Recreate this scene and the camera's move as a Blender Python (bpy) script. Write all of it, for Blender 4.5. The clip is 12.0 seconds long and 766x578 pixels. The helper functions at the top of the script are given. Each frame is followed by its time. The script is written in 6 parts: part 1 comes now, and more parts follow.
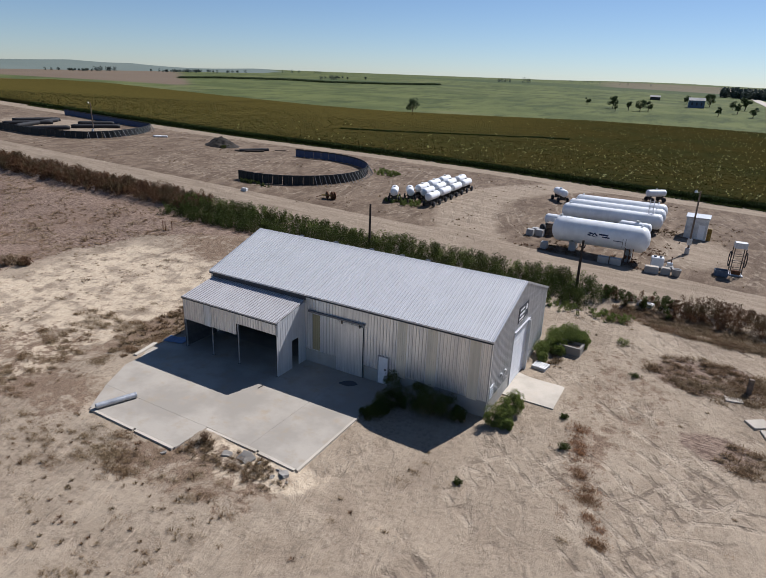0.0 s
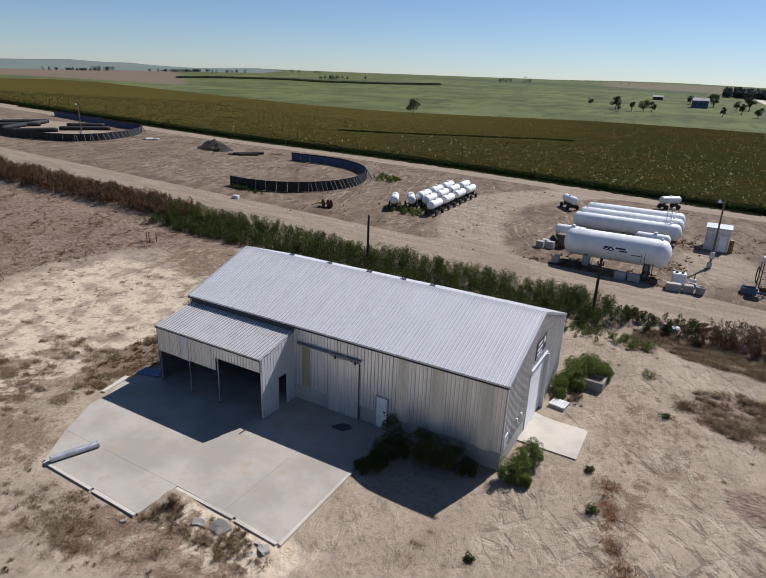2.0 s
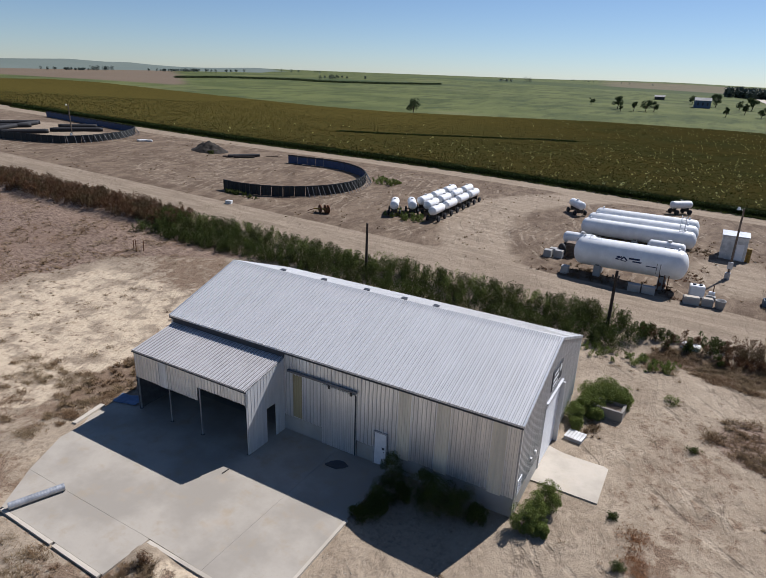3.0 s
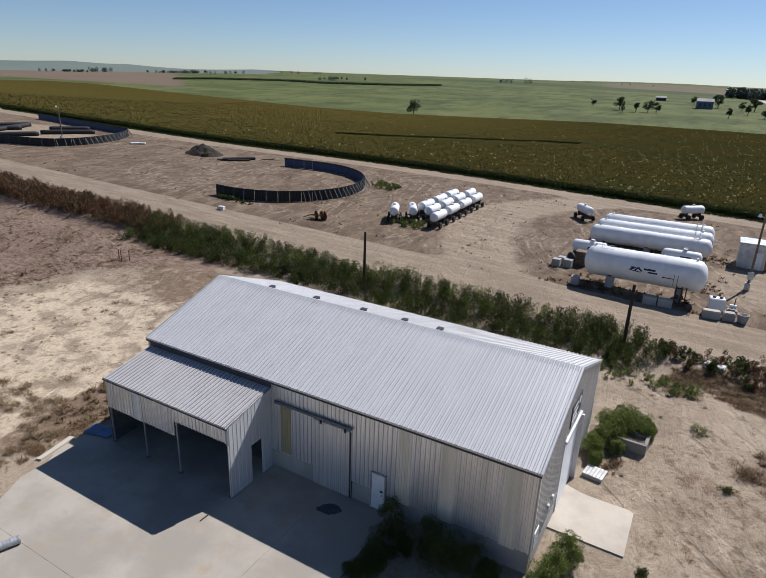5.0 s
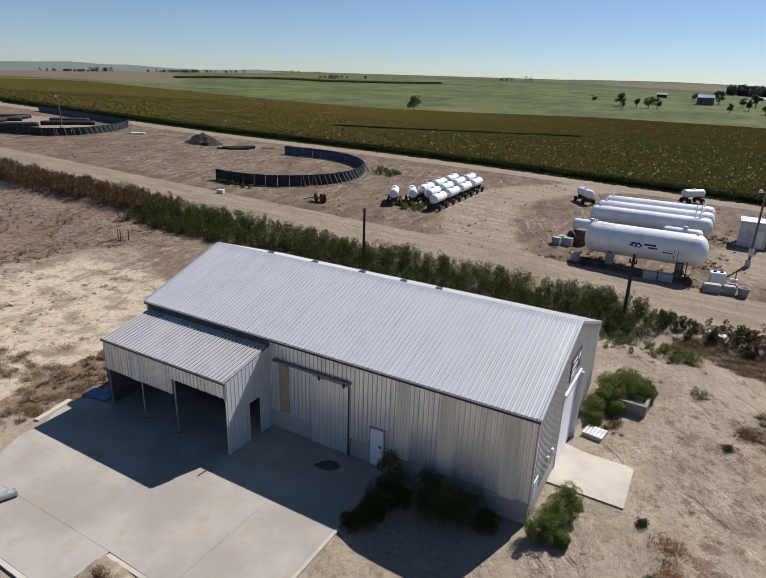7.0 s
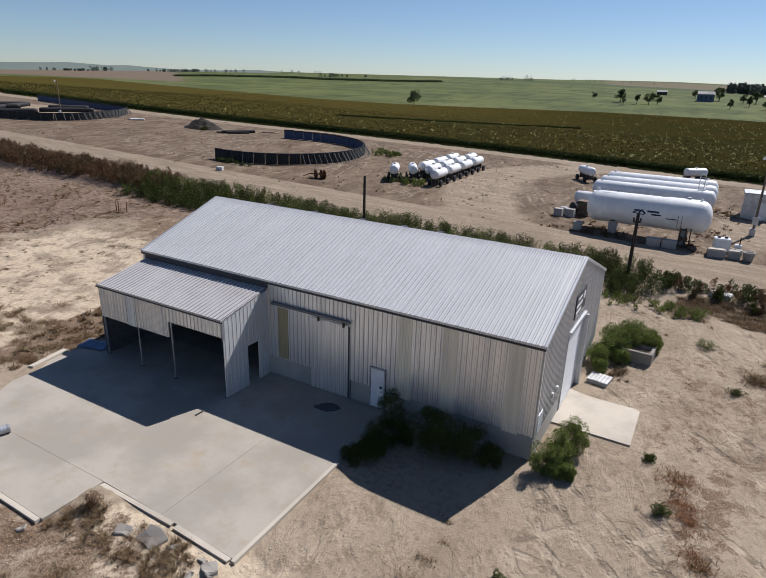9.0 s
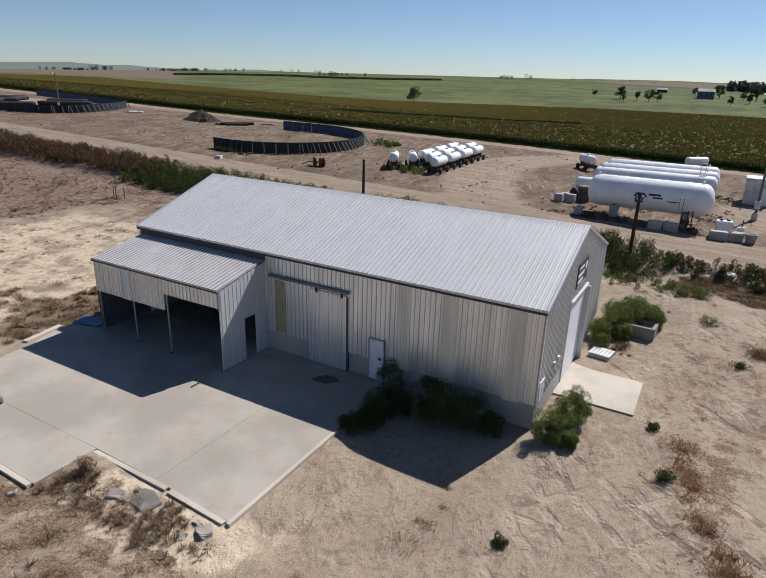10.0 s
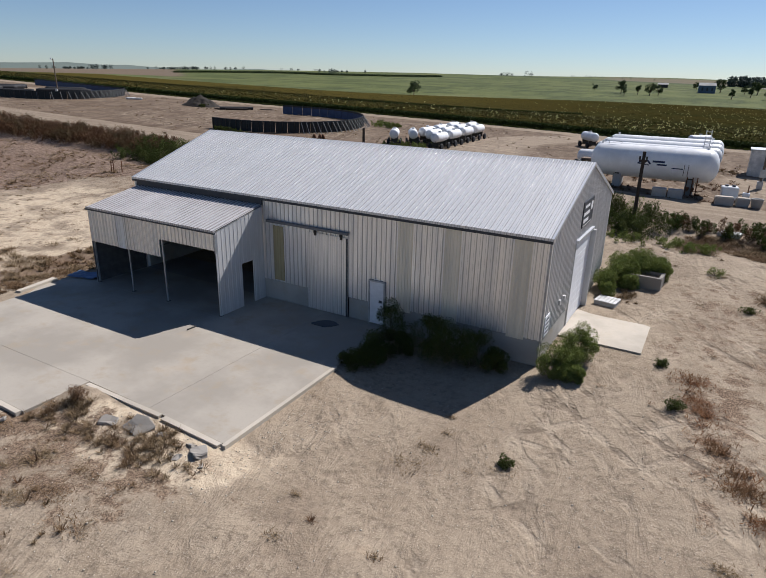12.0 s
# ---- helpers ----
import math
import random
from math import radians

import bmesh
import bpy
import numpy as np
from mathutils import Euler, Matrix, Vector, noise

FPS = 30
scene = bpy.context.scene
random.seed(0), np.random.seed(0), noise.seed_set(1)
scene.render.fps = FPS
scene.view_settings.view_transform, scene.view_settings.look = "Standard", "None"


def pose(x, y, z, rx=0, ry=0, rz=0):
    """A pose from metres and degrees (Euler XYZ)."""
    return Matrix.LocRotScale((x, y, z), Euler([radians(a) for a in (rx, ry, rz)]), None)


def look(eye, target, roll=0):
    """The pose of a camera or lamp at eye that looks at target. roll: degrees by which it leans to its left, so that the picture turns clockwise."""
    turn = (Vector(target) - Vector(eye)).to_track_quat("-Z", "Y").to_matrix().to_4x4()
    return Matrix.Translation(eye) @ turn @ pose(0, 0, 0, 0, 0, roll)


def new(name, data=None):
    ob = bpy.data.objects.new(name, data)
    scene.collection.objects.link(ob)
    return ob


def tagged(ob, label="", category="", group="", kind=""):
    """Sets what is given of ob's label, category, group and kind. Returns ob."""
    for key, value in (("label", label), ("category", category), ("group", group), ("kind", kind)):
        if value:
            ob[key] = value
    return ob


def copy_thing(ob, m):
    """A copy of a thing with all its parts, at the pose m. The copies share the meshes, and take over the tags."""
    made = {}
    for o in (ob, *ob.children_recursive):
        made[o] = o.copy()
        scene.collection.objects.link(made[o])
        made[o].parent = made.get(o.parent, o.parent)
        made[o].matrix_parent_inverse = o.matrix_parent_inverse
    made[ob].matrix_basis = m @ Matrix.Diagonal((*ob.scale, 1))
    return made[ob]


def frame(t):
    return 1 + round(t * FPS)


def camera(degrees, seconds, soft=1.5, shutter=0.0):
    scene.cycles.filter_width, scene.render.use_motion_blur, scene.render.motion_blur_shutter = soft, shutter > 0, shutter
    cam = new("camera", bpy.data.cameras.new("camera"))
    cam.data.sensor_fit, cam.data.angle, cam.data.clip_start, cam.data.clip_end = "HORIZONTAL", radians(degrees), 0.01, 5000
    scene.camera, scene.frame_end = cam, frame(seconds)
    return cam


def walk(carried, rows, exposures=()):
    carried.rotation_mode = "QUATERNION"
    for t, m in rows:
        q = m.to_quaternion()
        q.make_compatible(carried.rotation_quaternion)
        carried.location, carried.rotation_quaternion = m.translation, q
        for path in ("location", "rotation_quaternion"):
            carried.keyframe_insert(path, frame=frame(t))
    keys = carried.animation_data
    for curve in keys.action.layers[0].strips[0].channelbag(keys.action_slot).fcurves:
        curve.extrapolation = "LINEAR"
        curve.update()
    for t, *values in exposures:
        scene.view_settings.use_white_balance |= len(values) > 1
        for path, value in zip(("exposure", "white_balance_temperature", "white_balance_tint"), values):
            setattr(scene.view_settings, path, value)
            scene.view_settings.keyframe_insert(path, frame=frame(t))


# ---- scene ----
cam = camera(66.2, 12.0, soft=1.0)
PATH = [
    (0, (10.845, -34.609, 22.025), (9.926, -32.968, 21.344), 2.2),
    (0.5, (10.416, -33.858, 22.072), (9.498, -32.217, 21.391), 2.2),
    (1, (9.787, -32.766, 22.099), (8.869, -31.125, 21.417), 2.2),
    (1.5, (8.997, -31.326, 22.154), (8.079, -29.686, 21.472), 2.3),
    (2, (8.077, -29.613, 22.18), (7.158, -27.973, 21.498), 2.2),
    (2.5, (7.093, -27.859, 22.196), (6.174, -26.219, 21.513), 2.3),
    (3, (6.115, -26.083, 22.204), (5.196, -24.443, 21.521), 2.2),
    (4.8, (4.329, -22.732, 22.047), (3.406, -21.088, 21.38), 2.1),
    (5, (4.247, -22.572, 22.015), (3.326, -20.931, 21.336), 2.1),
    (5.5, (4.35, -22.699, 21.645), (3.429, -21.059, 20.965), 2.1),
    (6, (4.497, -22.813, 21.098), (3.574, -21.173, 20.418), 2.0),
    (6.5, (4.649, -22.941, 20.414), (3.725, -21.302, 19.736), 2.0),
    (7, (4.792, -23.056, 19.693), (3.868, -21.417, 19.015), 1.9),
    (9, (5.129, -23.479, 16.352), (4.203, -21.839, 15.678), 1.8),
    (9.5, (5.202, -23.495, 15.556), (4.276, -21.855, 14.882), 1.8),
    (10, (5.268, -23.485, 14.753), (4.342, -21.846, 14.079), 1.7),
    (10.5, (5.34, -23.505, 13.892), (4.413, -21.865, 13.219), 1.6),
    (11, (5.422, -23.581, 13.064), (4.495, -21.942, 12.391), 1.6),
    (11.5, (5.468, -23.66, 12.344), (4.54, -22.021, 11.67), 1.5),
    (12, (5.509, -23.692, 11.752), (4.58, -22.055, 11.077), 1.4),
]
walk(cam, [(t, look(eye, target, roll)) for t, eye, target, roll in PATH], exposures=((0, 0.32, 5950, 13), (5, 0.32, 6050, 13), (12, 0.32, 6150, 13)))

# ---- light ----
SUN = Vector((0.305, 0.88, 1.0)).normalized()
world = bpy.data.worlds.new("sky")
scene.world = world
world.use_nodes = True
wn, wl = world.node_tree.nodes, world.node_tree.links
sky = wn.new("ShaderNodeTexSky")
sky.sky_type = "NISHITA"
sky.sun_disc = False
sky.sun_elevation = math.asin(SUN.z)
sky.sun_rotation = math.atan2(SUN.x, SUN.y)
sky.air_density, sky.dust_density, sky.ozone_density = 0.8, 0.1, 2.6
hue = wn.new("ShaderNodeMix")
hue.data_type, hue.blend_type = "RGBA", "MULTIPLY"
hue.inputs["Factor"].default_value = 1.0
hue.inputs[7].default_value = (0.95, 1.0, 1.06, 1.0)
wl.new(sky.outputs[0], hue.inputs[6])
wl.new(hue.outputs[2], wn["Background"].inputs[0])
wn["Background"].inputs[1].default_value = 0.061
sun = new("sun", bpy.data.lights.new("sun", "SUN"))
sun.data.energy, sun.data.angle, sun.data.color = 5.0, radians(0.5), (1.0, 0.955, 0.90)
sun.matrix_world = look(SUN * 200, (0, 0, 0))


# ---- materials ----
class Nodes:
    """A small builder of node materials."""

    def __init__(self, name, rough=0.8, metal=0.0, spec=0.3):
        self.m = bpy.data.materials.new(name)
        self.m.use_nodes = True
        self.t = self.m.node_tree
        self.p = self.t.nodes["Principled BSDF"]
        self.p.inputs["Roughness"].default_value = rough
        self.p.inputs["Metallic"].default_value = metal
        self.p.inputs["Specular IOR Level"].default_value = spec
        self.co = self.t.nodes.new("ShaderNodeTexCoord").outputs["Object"]

    def put(self, sock, v):
        if isinstance(v, (int, float)):
            sock.default_value = v
        elif isinstance(v, tuple):
            sock.default_value = (*v, 1.0) if len(v) == 3 and sock.type == "RGBA" else v
        else:
            self.t.links.new(v, sock)

    def world_co(self):
        self.co = self.t.nodes.new("ShaderNodeNewGeometry").outputs["Position"]
        return self

    def scaled(self, sx, sy, sz, rz=0.0):
        n = self.t.nodes.new("ShaderNodeMapping")
        n.inputs["Scale"].default_value = (sx, sy, sz)
        n.inputs["Rotation"].default_value = (0, 0, rz)
        self.t.links.new(self.co, n.inputs[0])
        return n.outputs[0]

    def noise(self, scale, detail=4.0, rough=0.6, co=None, warp=0.0):
        n = self.t.nodes.new("ShaderNodeTexNoise")
        self.t.links.new(co or self.co, n.inputs["Vector"])
        n.inputs["Scale"].default_value = scale
        n.inputs["Detail"].default_value = detail
        n.inputs["Roughness"].default_value = rough
        n.inputs["Distortion"].default_value = warp
        return n.outputs["Fac"]

    def voronoi(self, scale, co=None, feature="F1"):
        n = self.t.nodes.new("ShaderNodeTexVoronoi")
        n.feature = feature
        self.t.links.new(co or self.co, n.inputs["Vector"])
        n.inputs["Scale"].default_value = scale
        return n.outputs["Distance"]

    def wave(self, scale, co=None, warp=2.0, detail=2.0):
        n = self.t.nodes.new("ShaderNodeTexWave")
        self.t.links.new(co or self.co, n.inputs["Vector"])
        n.inputs["Scale"].default_value = scale
        n.inputs["Distortion"].default_value = warp
        n.inputs["Detail"].default_value = detail
        n.inputs["Detail Scale"].default_value = 1.5
        return n.outputs["Fac"]

    def math(self, op, a, b=0.0, clamp=False):
        n = self.t.nodes.new("ShaderNodeMath")
        n.operation, n.use_clamp = op, clamp
        self.put(n.inputs[0], a)
        self.put(n.inputs[1], b)
        return n.outputs[0]

    def step(self, v, lo, hi, a=0.0, b=1.0):
        n = self.t.nodes.new("ShaderNodeMapRange")
        n.interpolation_type = "SMOOTHSTEP"
        self.put(n.inputs[0], v)
        for i, x in enumerate((lo, hi, a, b)):
            n.inputs[i + 1].default_value = x
        return n.outputs[0]

    def mix(self, f, a, b):
        n = self.t.nodes.new("ShaderNodeMix")
        n.data_type = "RGBA"
        self.put(n.inputs["Factor"], f)
        self.put(n.inputs[6], a)
        self.put(n.inputs[7], b)
        return n.outputs[2]

    def attr(self, name):
        n = self.t.nodes.new("ShaderNodeAttribute")
        n.attribute_name = name
        return n.outputs["Fac"]

    def rand(self):
        return self.t.nodes.new("ShaderNodeObjectInfo").outputs["Random"]

    def island(self):
        return self.t.nodes.new("ShaderNodeNewGeometry").outputs["Random Per Island"]

    def color(self, c):
        self.put(self.p.inputs["Base Color"], c)
        return self

    def bump(self, h, dist=0.02, strength=0.6):
        n = self.t.nodes.new("ShaderNodeBump")
        n.inputs["Distance"].default_value = dist
        n.inputs["Strength"].default_value = strength
        self.put(n.inputs["Height"], h)
        self.t.links.new(n.outputs[0], self.p.inputs["Normal"])
        return self

    def rough(self, r):
        self.put(self.p.inputs["Roughness"], r)
        return self


def plain(name, c, rough=0.7, metal=0.0, vary=0.25, scale=3.0, bump=0.004):
    """A painted or bare surface with two scales of stain and grain."""
    n = Nodes(name, rough, metal)
    d = tuple(x * (1 - vary) for x in c)
    e = tuple(min(1, x * (1 + vary * 0.5)) for x in c)
    big, fine = n.noise(scale, 5), n.noise(scale * 14, 3)
    col = n.mix(n.step(big, 0.3, 0.75), d, e)
    col = n.mix(n.step(fine, 0.45, 0.8, 0, 0.5), col, d)
    n.color(col).bump(fine, bump, 0.5)
    n.rough(n.step(big, 0.2, 0.8, rough * 0.85, min(1, rough * 1.15)))
    return n.m


def leafy(name, c1, c2, c3, rough=0.7, thin=0.18):
    """Leaves and stalks: colour varies from clump to clump and from leaf to leaf."""
    n = Nodes(name, rough, 0.0, 0.06)
    r = n.island()
    col = n.mix(r, c1, c2)
    col = n.mix(n.step(n.noise(0.35, 3), 0.42, 0.62), col, c3)
    n.color(col)
    if thin:
        tr = n.t.nodes.new("ShaderNodeBsdfTranslucent")
        n.t.links.new(col, tr.inputs[0])
        ms = n.t.nodes.new("ShaderNodeMixShader")
        ms.inputs[0].default_value = thin
        out = n.t.nodes["Material Output"]
        n.t.links.new(n.p.outputs[0], ms.inputs[1])
        n.t.links.new(tr.outputs[0], ms.inputs[2])
        n.t.links.new(ms.outputs[0], out.inputs[0])
    return n.m


def ground_material():
    n = Nodes("dry_ground", 0.95, 0.0, 0.1).world_co()
    big, mid, fine, grit = n.noise(0.05, 4), n.noise(0.45, 6, 0.65), n.noise(3.2, 6, 0.7), n.noise(17.0, 3, 0.7)
    streak = n.noise(0.5, 6, 0.7, n.scaled(1.0, 0.4, 1, 0.35), 0.8)
    patch = n.noise(0.17, 5, 0.6)
    sand = n.mix(n.step(mid, 0.32, 0.66), (0.235, 0.183, 0.133), (0.335, 0.27, 0.202))
    sand = n.mix(n.step(big, 0.42, 0.62, 0, 0.6), sand, (0.275, 0.218, 0.162))
    sand = n.mix(n.step(fine, 0.46, 0.66, 0, 0.85), sand, (0.165, 0.128, 0.096))
    sand = n.mix(n.step(grit, 0.52, 0.72, 0, 0.7), sand, (0.44, 0.375, 0.30))
    sand = n.mix(n.step(patch, 0.45, 0.66, 0, 0.55), sand, (0.35, 0.285, 0.215))
    sand = n.mix(n.step(patch, 0.30, 0.46, 0.55, 0), sand, (0.205, 0.157, 0.118))
    # bare pale caliche
    pale = n.mix(n.step(fine, 0.4, 0.7), (0.55, 0.455, 0.34), (0.41, 0.325, 0.235))
    pale = n.mix(n.step(mid, 0.5, 0.7, 0, 0.6), pale, (0.33, 0.255, 0.185))
    k = n.math("ADD", n.attr("pale"), n.math("MULTIPLY", n.math("SUBTRACT", mid, 0.5), 1.5))
    k = n.math("ADD", k, n.math("MULTIPLY", n.math("SUBTRACT", fine, 0.5), 0.5))
    col = n.mix(n.step(k, 0.38, 0.66), sand, pale)
    # trodden yard
    yard = n.mix(n.step(streak, 0.35, 0.68), (0.108, 0.077, 0.055), (0.195, 0.147, 0.107))
    yard = n.mix(n.step(mid, 0.5, 0.72, 0, 0.8), yard, (0.09, 0.061, 0.043))
    k = n.math("ADD", n.attr("yard"), n.math("MULTIPLY", n.math("SUBTRACT", mid, 0.5), 0.5))
    col = n.mix(n.step(k, 0.4, 0.6), col, yard)
    # wheel-worn road
    road = n.mix(n.step(n.noise(1.2, 5, 0.65, n.scaled(0.12, 0.9, 1)), 0.3, 0.7), (0.22, 0.172, 0.128), (0.305, 0.245, 0.185))
    road = n.mix(n.step(fine, 0.45, 0.7, 0, 0.5), road, (0.18, 0.138, 0.102))
    k = n.math("ADD", n.attr("road"), n.math("MULTIPLY", n.math("SUBTRACT", mid, 0.5), 0.55))
    col = n.mix(n.step(k, 0.38, 0.62), col, road)
    # flattened dead stalks
    straw = n.noise(2.6, 6, 0.8, n.scaled(0.5, 1.8, 1, 0.5), 0.6)
    stub = n.mix(n.step(straw, 0.38, 0.64), (0.10, 0.067, 0.052), (0.30, 0.222, 0.172))
    stub = n.mix(n.step(big, 0.45, 0.65, 0, 0.5), stub, (0.21, 0.145, 0.108))
    k = n.math("ADD", n.attr("stub"), n.math("MULTIPLY", n.math("SUBTRACT", mid, 0.5), 0.9))
    k = n.math("ADD", k, n.math("MULTIPLY", n.math("SUBTRACT", fine, 0.5), 0.5))
    col = n.mix(n.step(k, 0.42, 0.6), col, stub)
    # litter of dry weeds in patches
    lit = n.mix(n.step(grit, 0.4, 0.6), (0.10, 0.07, 0.05), (0.26, 0.185, 0.13))
    k = n.math("ADD", n.attr("litter"), n.math("MULTIPLY", n.math("SUBTRACT", n.noise(1.1, 6, 0.75), 0.5), 1.9))
    col = n.mix(n.step(k, 0.62, 0.82), col, lit)
    # pasture and distant fields
    grass = n.mix(n.step(n.noise(0.02, 5, 0.6), 0.38, 0.62), (0.068, 0.084, 0.028), (0.108, 0.122, 0.042))
    grass = n.mix(n.step(n.noise(0.09, 5, 0.65, n.scaled(1, 0.35, 1)), 0.46, 0.66, 0, 0.9), grass, (0.046, 0.060, 0.021))
    grass = n.mix(n.step(n.noise(0.012, 4), 0.55, 0.7, 0, 0.6), grass, (0.14, 0.142, 0.062))
    col = n.mix(n.step(n.attr("green"), 0.3, 0.7), col, grass)
    soil = n.mix(n.noise(0.06, 5), (0.07, 0.058, 0.02), (0.13, 0.095, 0.035))
    col = n.mix(n.step(n.attr("crop"), 0.3, 0.7), col, soil)
    dark = n.mix(n.noise(0.01, 4), (0.035, 0.06, 0.02), (0.075, 0.085, 0.035))
    col = n.mix(n.step(n.attr("dark"), 0.3, 0.7), col, dark)
    fal = n.mix(n.noise(0.012, 4), (0.125, 0.095, 0.068), (0.165, 0.125, 0.09))
    col = n.mix(n.step(n.attr("fallow"), 0.3, 0.7), col, fal)
    # hills greyed and cooled: distance haze put into their colour
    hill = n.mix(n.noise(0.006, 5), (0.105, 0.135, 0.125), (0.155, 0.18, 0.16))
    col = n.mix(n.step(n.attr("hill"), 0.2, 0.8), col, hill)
    # tyre marks: pairs of ruts along wide arcs
    px = n.t.nodes.new("ShaderNodeSeparateXYZ")
    n.t.links.new(n.co, px.inputs[0])
    wob = n.math("MULTIPLY", n.math("SUBTRACT", n.noise(0.09, 2), 0.5), 3.0)
    ruts = 0.0
    for cx, cy, gap, sc, lo in ((90, 104, 1.7, 0.13, 0.47), (90, 45, 1.4, 0.12, 0.5), (-77, 59, 1.5, 0.12, 0.51), (-6, 80, 1.5, 0.10, 0.56), (-90, 10, 1.7, 0.11, 0.57)):
        dx, dy = n.math("SUBTRACT", px.outputs[0], cx), n.math("SUBTRACT", px.outputs[1], cy)
        q = n.math("SQRT", n.math("ADD", n.math("MULTIPLY", dx, dx), n.math("MULTIPLY", dy, dy)))
        q = n.math("FRACT", n.math("MULTIPLY", n.math("ADD", q, wob), 1.0 / gap))
        band = n.step(n.math("ABSOLUTE", n.math("SUBTRACT", q, 0.5)), 0.06, 0.16, 1.0, 0.0)
        band = n.math("MULTIPLY", band, n.step(n.noise(sc, 4, 0.65), lo, lo + 0.09))
        ruts = n.math("MAXIMUM", ruts, band)
    ruts = n.math("MULTIPLY", ruts, n.step(n.voronoi(3.8), 0.12, 0.45, 0.25, 1.0))
    ruts = n.math("MULTIPLY", ruts, n.step(n.attr("tracks"), 0.1, 0.9))
    col = n.mix(n.math("MULTIPLY", ruts, 0.72), col, n.mix(n.step(n.noise(0.7, 4), 0.42, 0.58), (0.135, 0.103, 0.078), (0.37, 0.305, 0.235)))
    warm = n.t.nodes.new("ShaderNodeMix")
    warm.data_type, warm.blend_type = "RGBA", "MULTIPLY"
    warm.inputs["Factor"].default_value = 1.0
    n.t.links.new(col, warm.inputs[6])
    warm.inputs[7].default_value = (1.01, 1.0, 0.955, 1.0)
    n.color(warm.outputs[2])
    h = n.math("ADD", n.math("MULTIPLY", fine, 0.3), n.math("MULTIPLY", n.noise(0.9, 5, 0.6, n.scaled(1.0, 0.45, 1, 0.5), 1.0), 1.1))
    h = n.math("ADD", h, n.math("MULTIPLY", grit, 0.13))
    h = n.math("SUBTRACT", h, n.math("MULTIPLY", ruts, 0.26))
    n.bump(h, 0.22, 0.9)
    return n.m


def sheet_metal(name, c, metal, rough, dirt, stain=0.5, along=(3.0, 3.0, 0.25), pans=None, wide=0.075):
    """Ribbed steel cladding: weathered zinc with streaks that run down the sheet."""
    n = Nodes(name, rough, metal, 0.4).world_co()
    run = n.noise(1.0, 5, 0.65, n.scaled(*along))
    big = n.noise(0.35, 4)
    sheet = n.math("MULTIPLY", n.math("SUBTRACT", n.rand(), 0.5), 0.10)
    d = tuple(x * 0.8 for x in c)
    col = n.mix(n.math("ADD", n.step(run, 0.35, 0.75), sheet, True), c, d)
    col = n.mix(n.step(big, 0.5, 0.75, 0, stain), col, dirt)
    # dark lines beside the ribs: rib shade put into the colour, with some dust
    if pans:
        x0, pitch, shade_dust = pans
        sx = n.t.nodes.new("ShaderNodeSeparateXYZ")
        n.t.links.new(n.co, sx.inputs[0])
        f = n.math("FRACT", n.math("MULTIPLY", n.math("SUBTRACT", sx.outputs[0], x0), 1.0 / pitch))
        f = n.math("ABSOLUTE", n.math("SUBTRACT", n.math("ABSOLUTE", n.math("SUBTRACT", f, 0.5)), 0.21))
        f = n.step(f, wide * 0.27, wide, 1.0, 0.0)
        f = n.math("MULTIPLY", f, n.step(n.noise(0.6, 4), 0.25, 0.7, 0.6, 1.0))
        col = n.mix(n.math("MULTIPLY", f, shade_dust), col, tuple(v * 0.45 for v in dirt))
    n.color(col).rough(n.step(run, 0.3, 0.8, rough * 0.8, min(1, rough * 1.3)))
    n.bump(n.noise(6, 3), 0.004, 0.3)
    return n.m


M_ground = ground_material()
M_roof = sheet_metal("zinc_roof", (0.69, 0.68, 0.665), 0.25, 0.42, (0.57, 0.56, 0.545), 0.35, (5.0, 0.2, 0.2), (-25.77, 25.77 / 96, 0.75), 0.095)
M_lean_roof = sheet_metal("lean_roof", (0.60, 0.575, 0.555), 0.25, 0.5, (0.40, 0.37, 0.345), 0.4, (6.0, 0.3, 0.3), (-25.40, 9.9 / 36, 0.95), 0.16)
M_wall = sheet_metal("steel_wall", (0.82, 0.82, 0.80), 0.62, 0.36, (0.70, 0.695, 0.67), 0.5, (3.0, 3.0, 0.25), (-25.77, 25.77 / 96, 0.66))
# same cladding as the long walls, toned and dulled so the grazing sun shows
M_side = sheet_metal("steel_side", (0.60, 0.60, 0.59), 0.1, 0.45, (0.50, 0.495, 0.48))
# zinc darkened in colour to stand in for the shade inside the lean-to
M_shaded_zinc = plain("shaded_zinc", (0.13, 0.13, 0.135), 0.7, 0.2, 0.3)
# wall steel greyed in colour for the sun grazing the gable end
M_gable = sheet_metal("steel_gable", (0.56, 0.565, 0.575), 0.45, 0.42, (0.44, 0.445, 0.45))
M_light = sheet_metal("translucent_sheet", (0.74, 0.69, 0.56), 0.1, 0.4, (0.68, 0.63, 0.50))
M_yellow = sheet_metal("yellow_sheet", (0.37, 0.325, 0.19), 0.0, 0.5, (0.31, 0.27, 0.155))
M_pale = sheet_metal("pale_sheet", (0.78, 0.77, 0.73), 0.0, 0.45, (0.70, 0.69, 0.65))
M_trim = plain("dark_trim", (0.055, 0.06, 0.07), 0.5, 0.2)
M_galv = plain("galvanised", (0.42, 0.43, 0.44), 0.45, 0.5)
M_white_door = plain("white_door", (0.74, 0.75, 0.76), 0.45, 0, 0.1)
M_white = plain("white_tank_paint", (0.76, 0.76, 0.75), 0.4, 0, 0.12, 0.8)
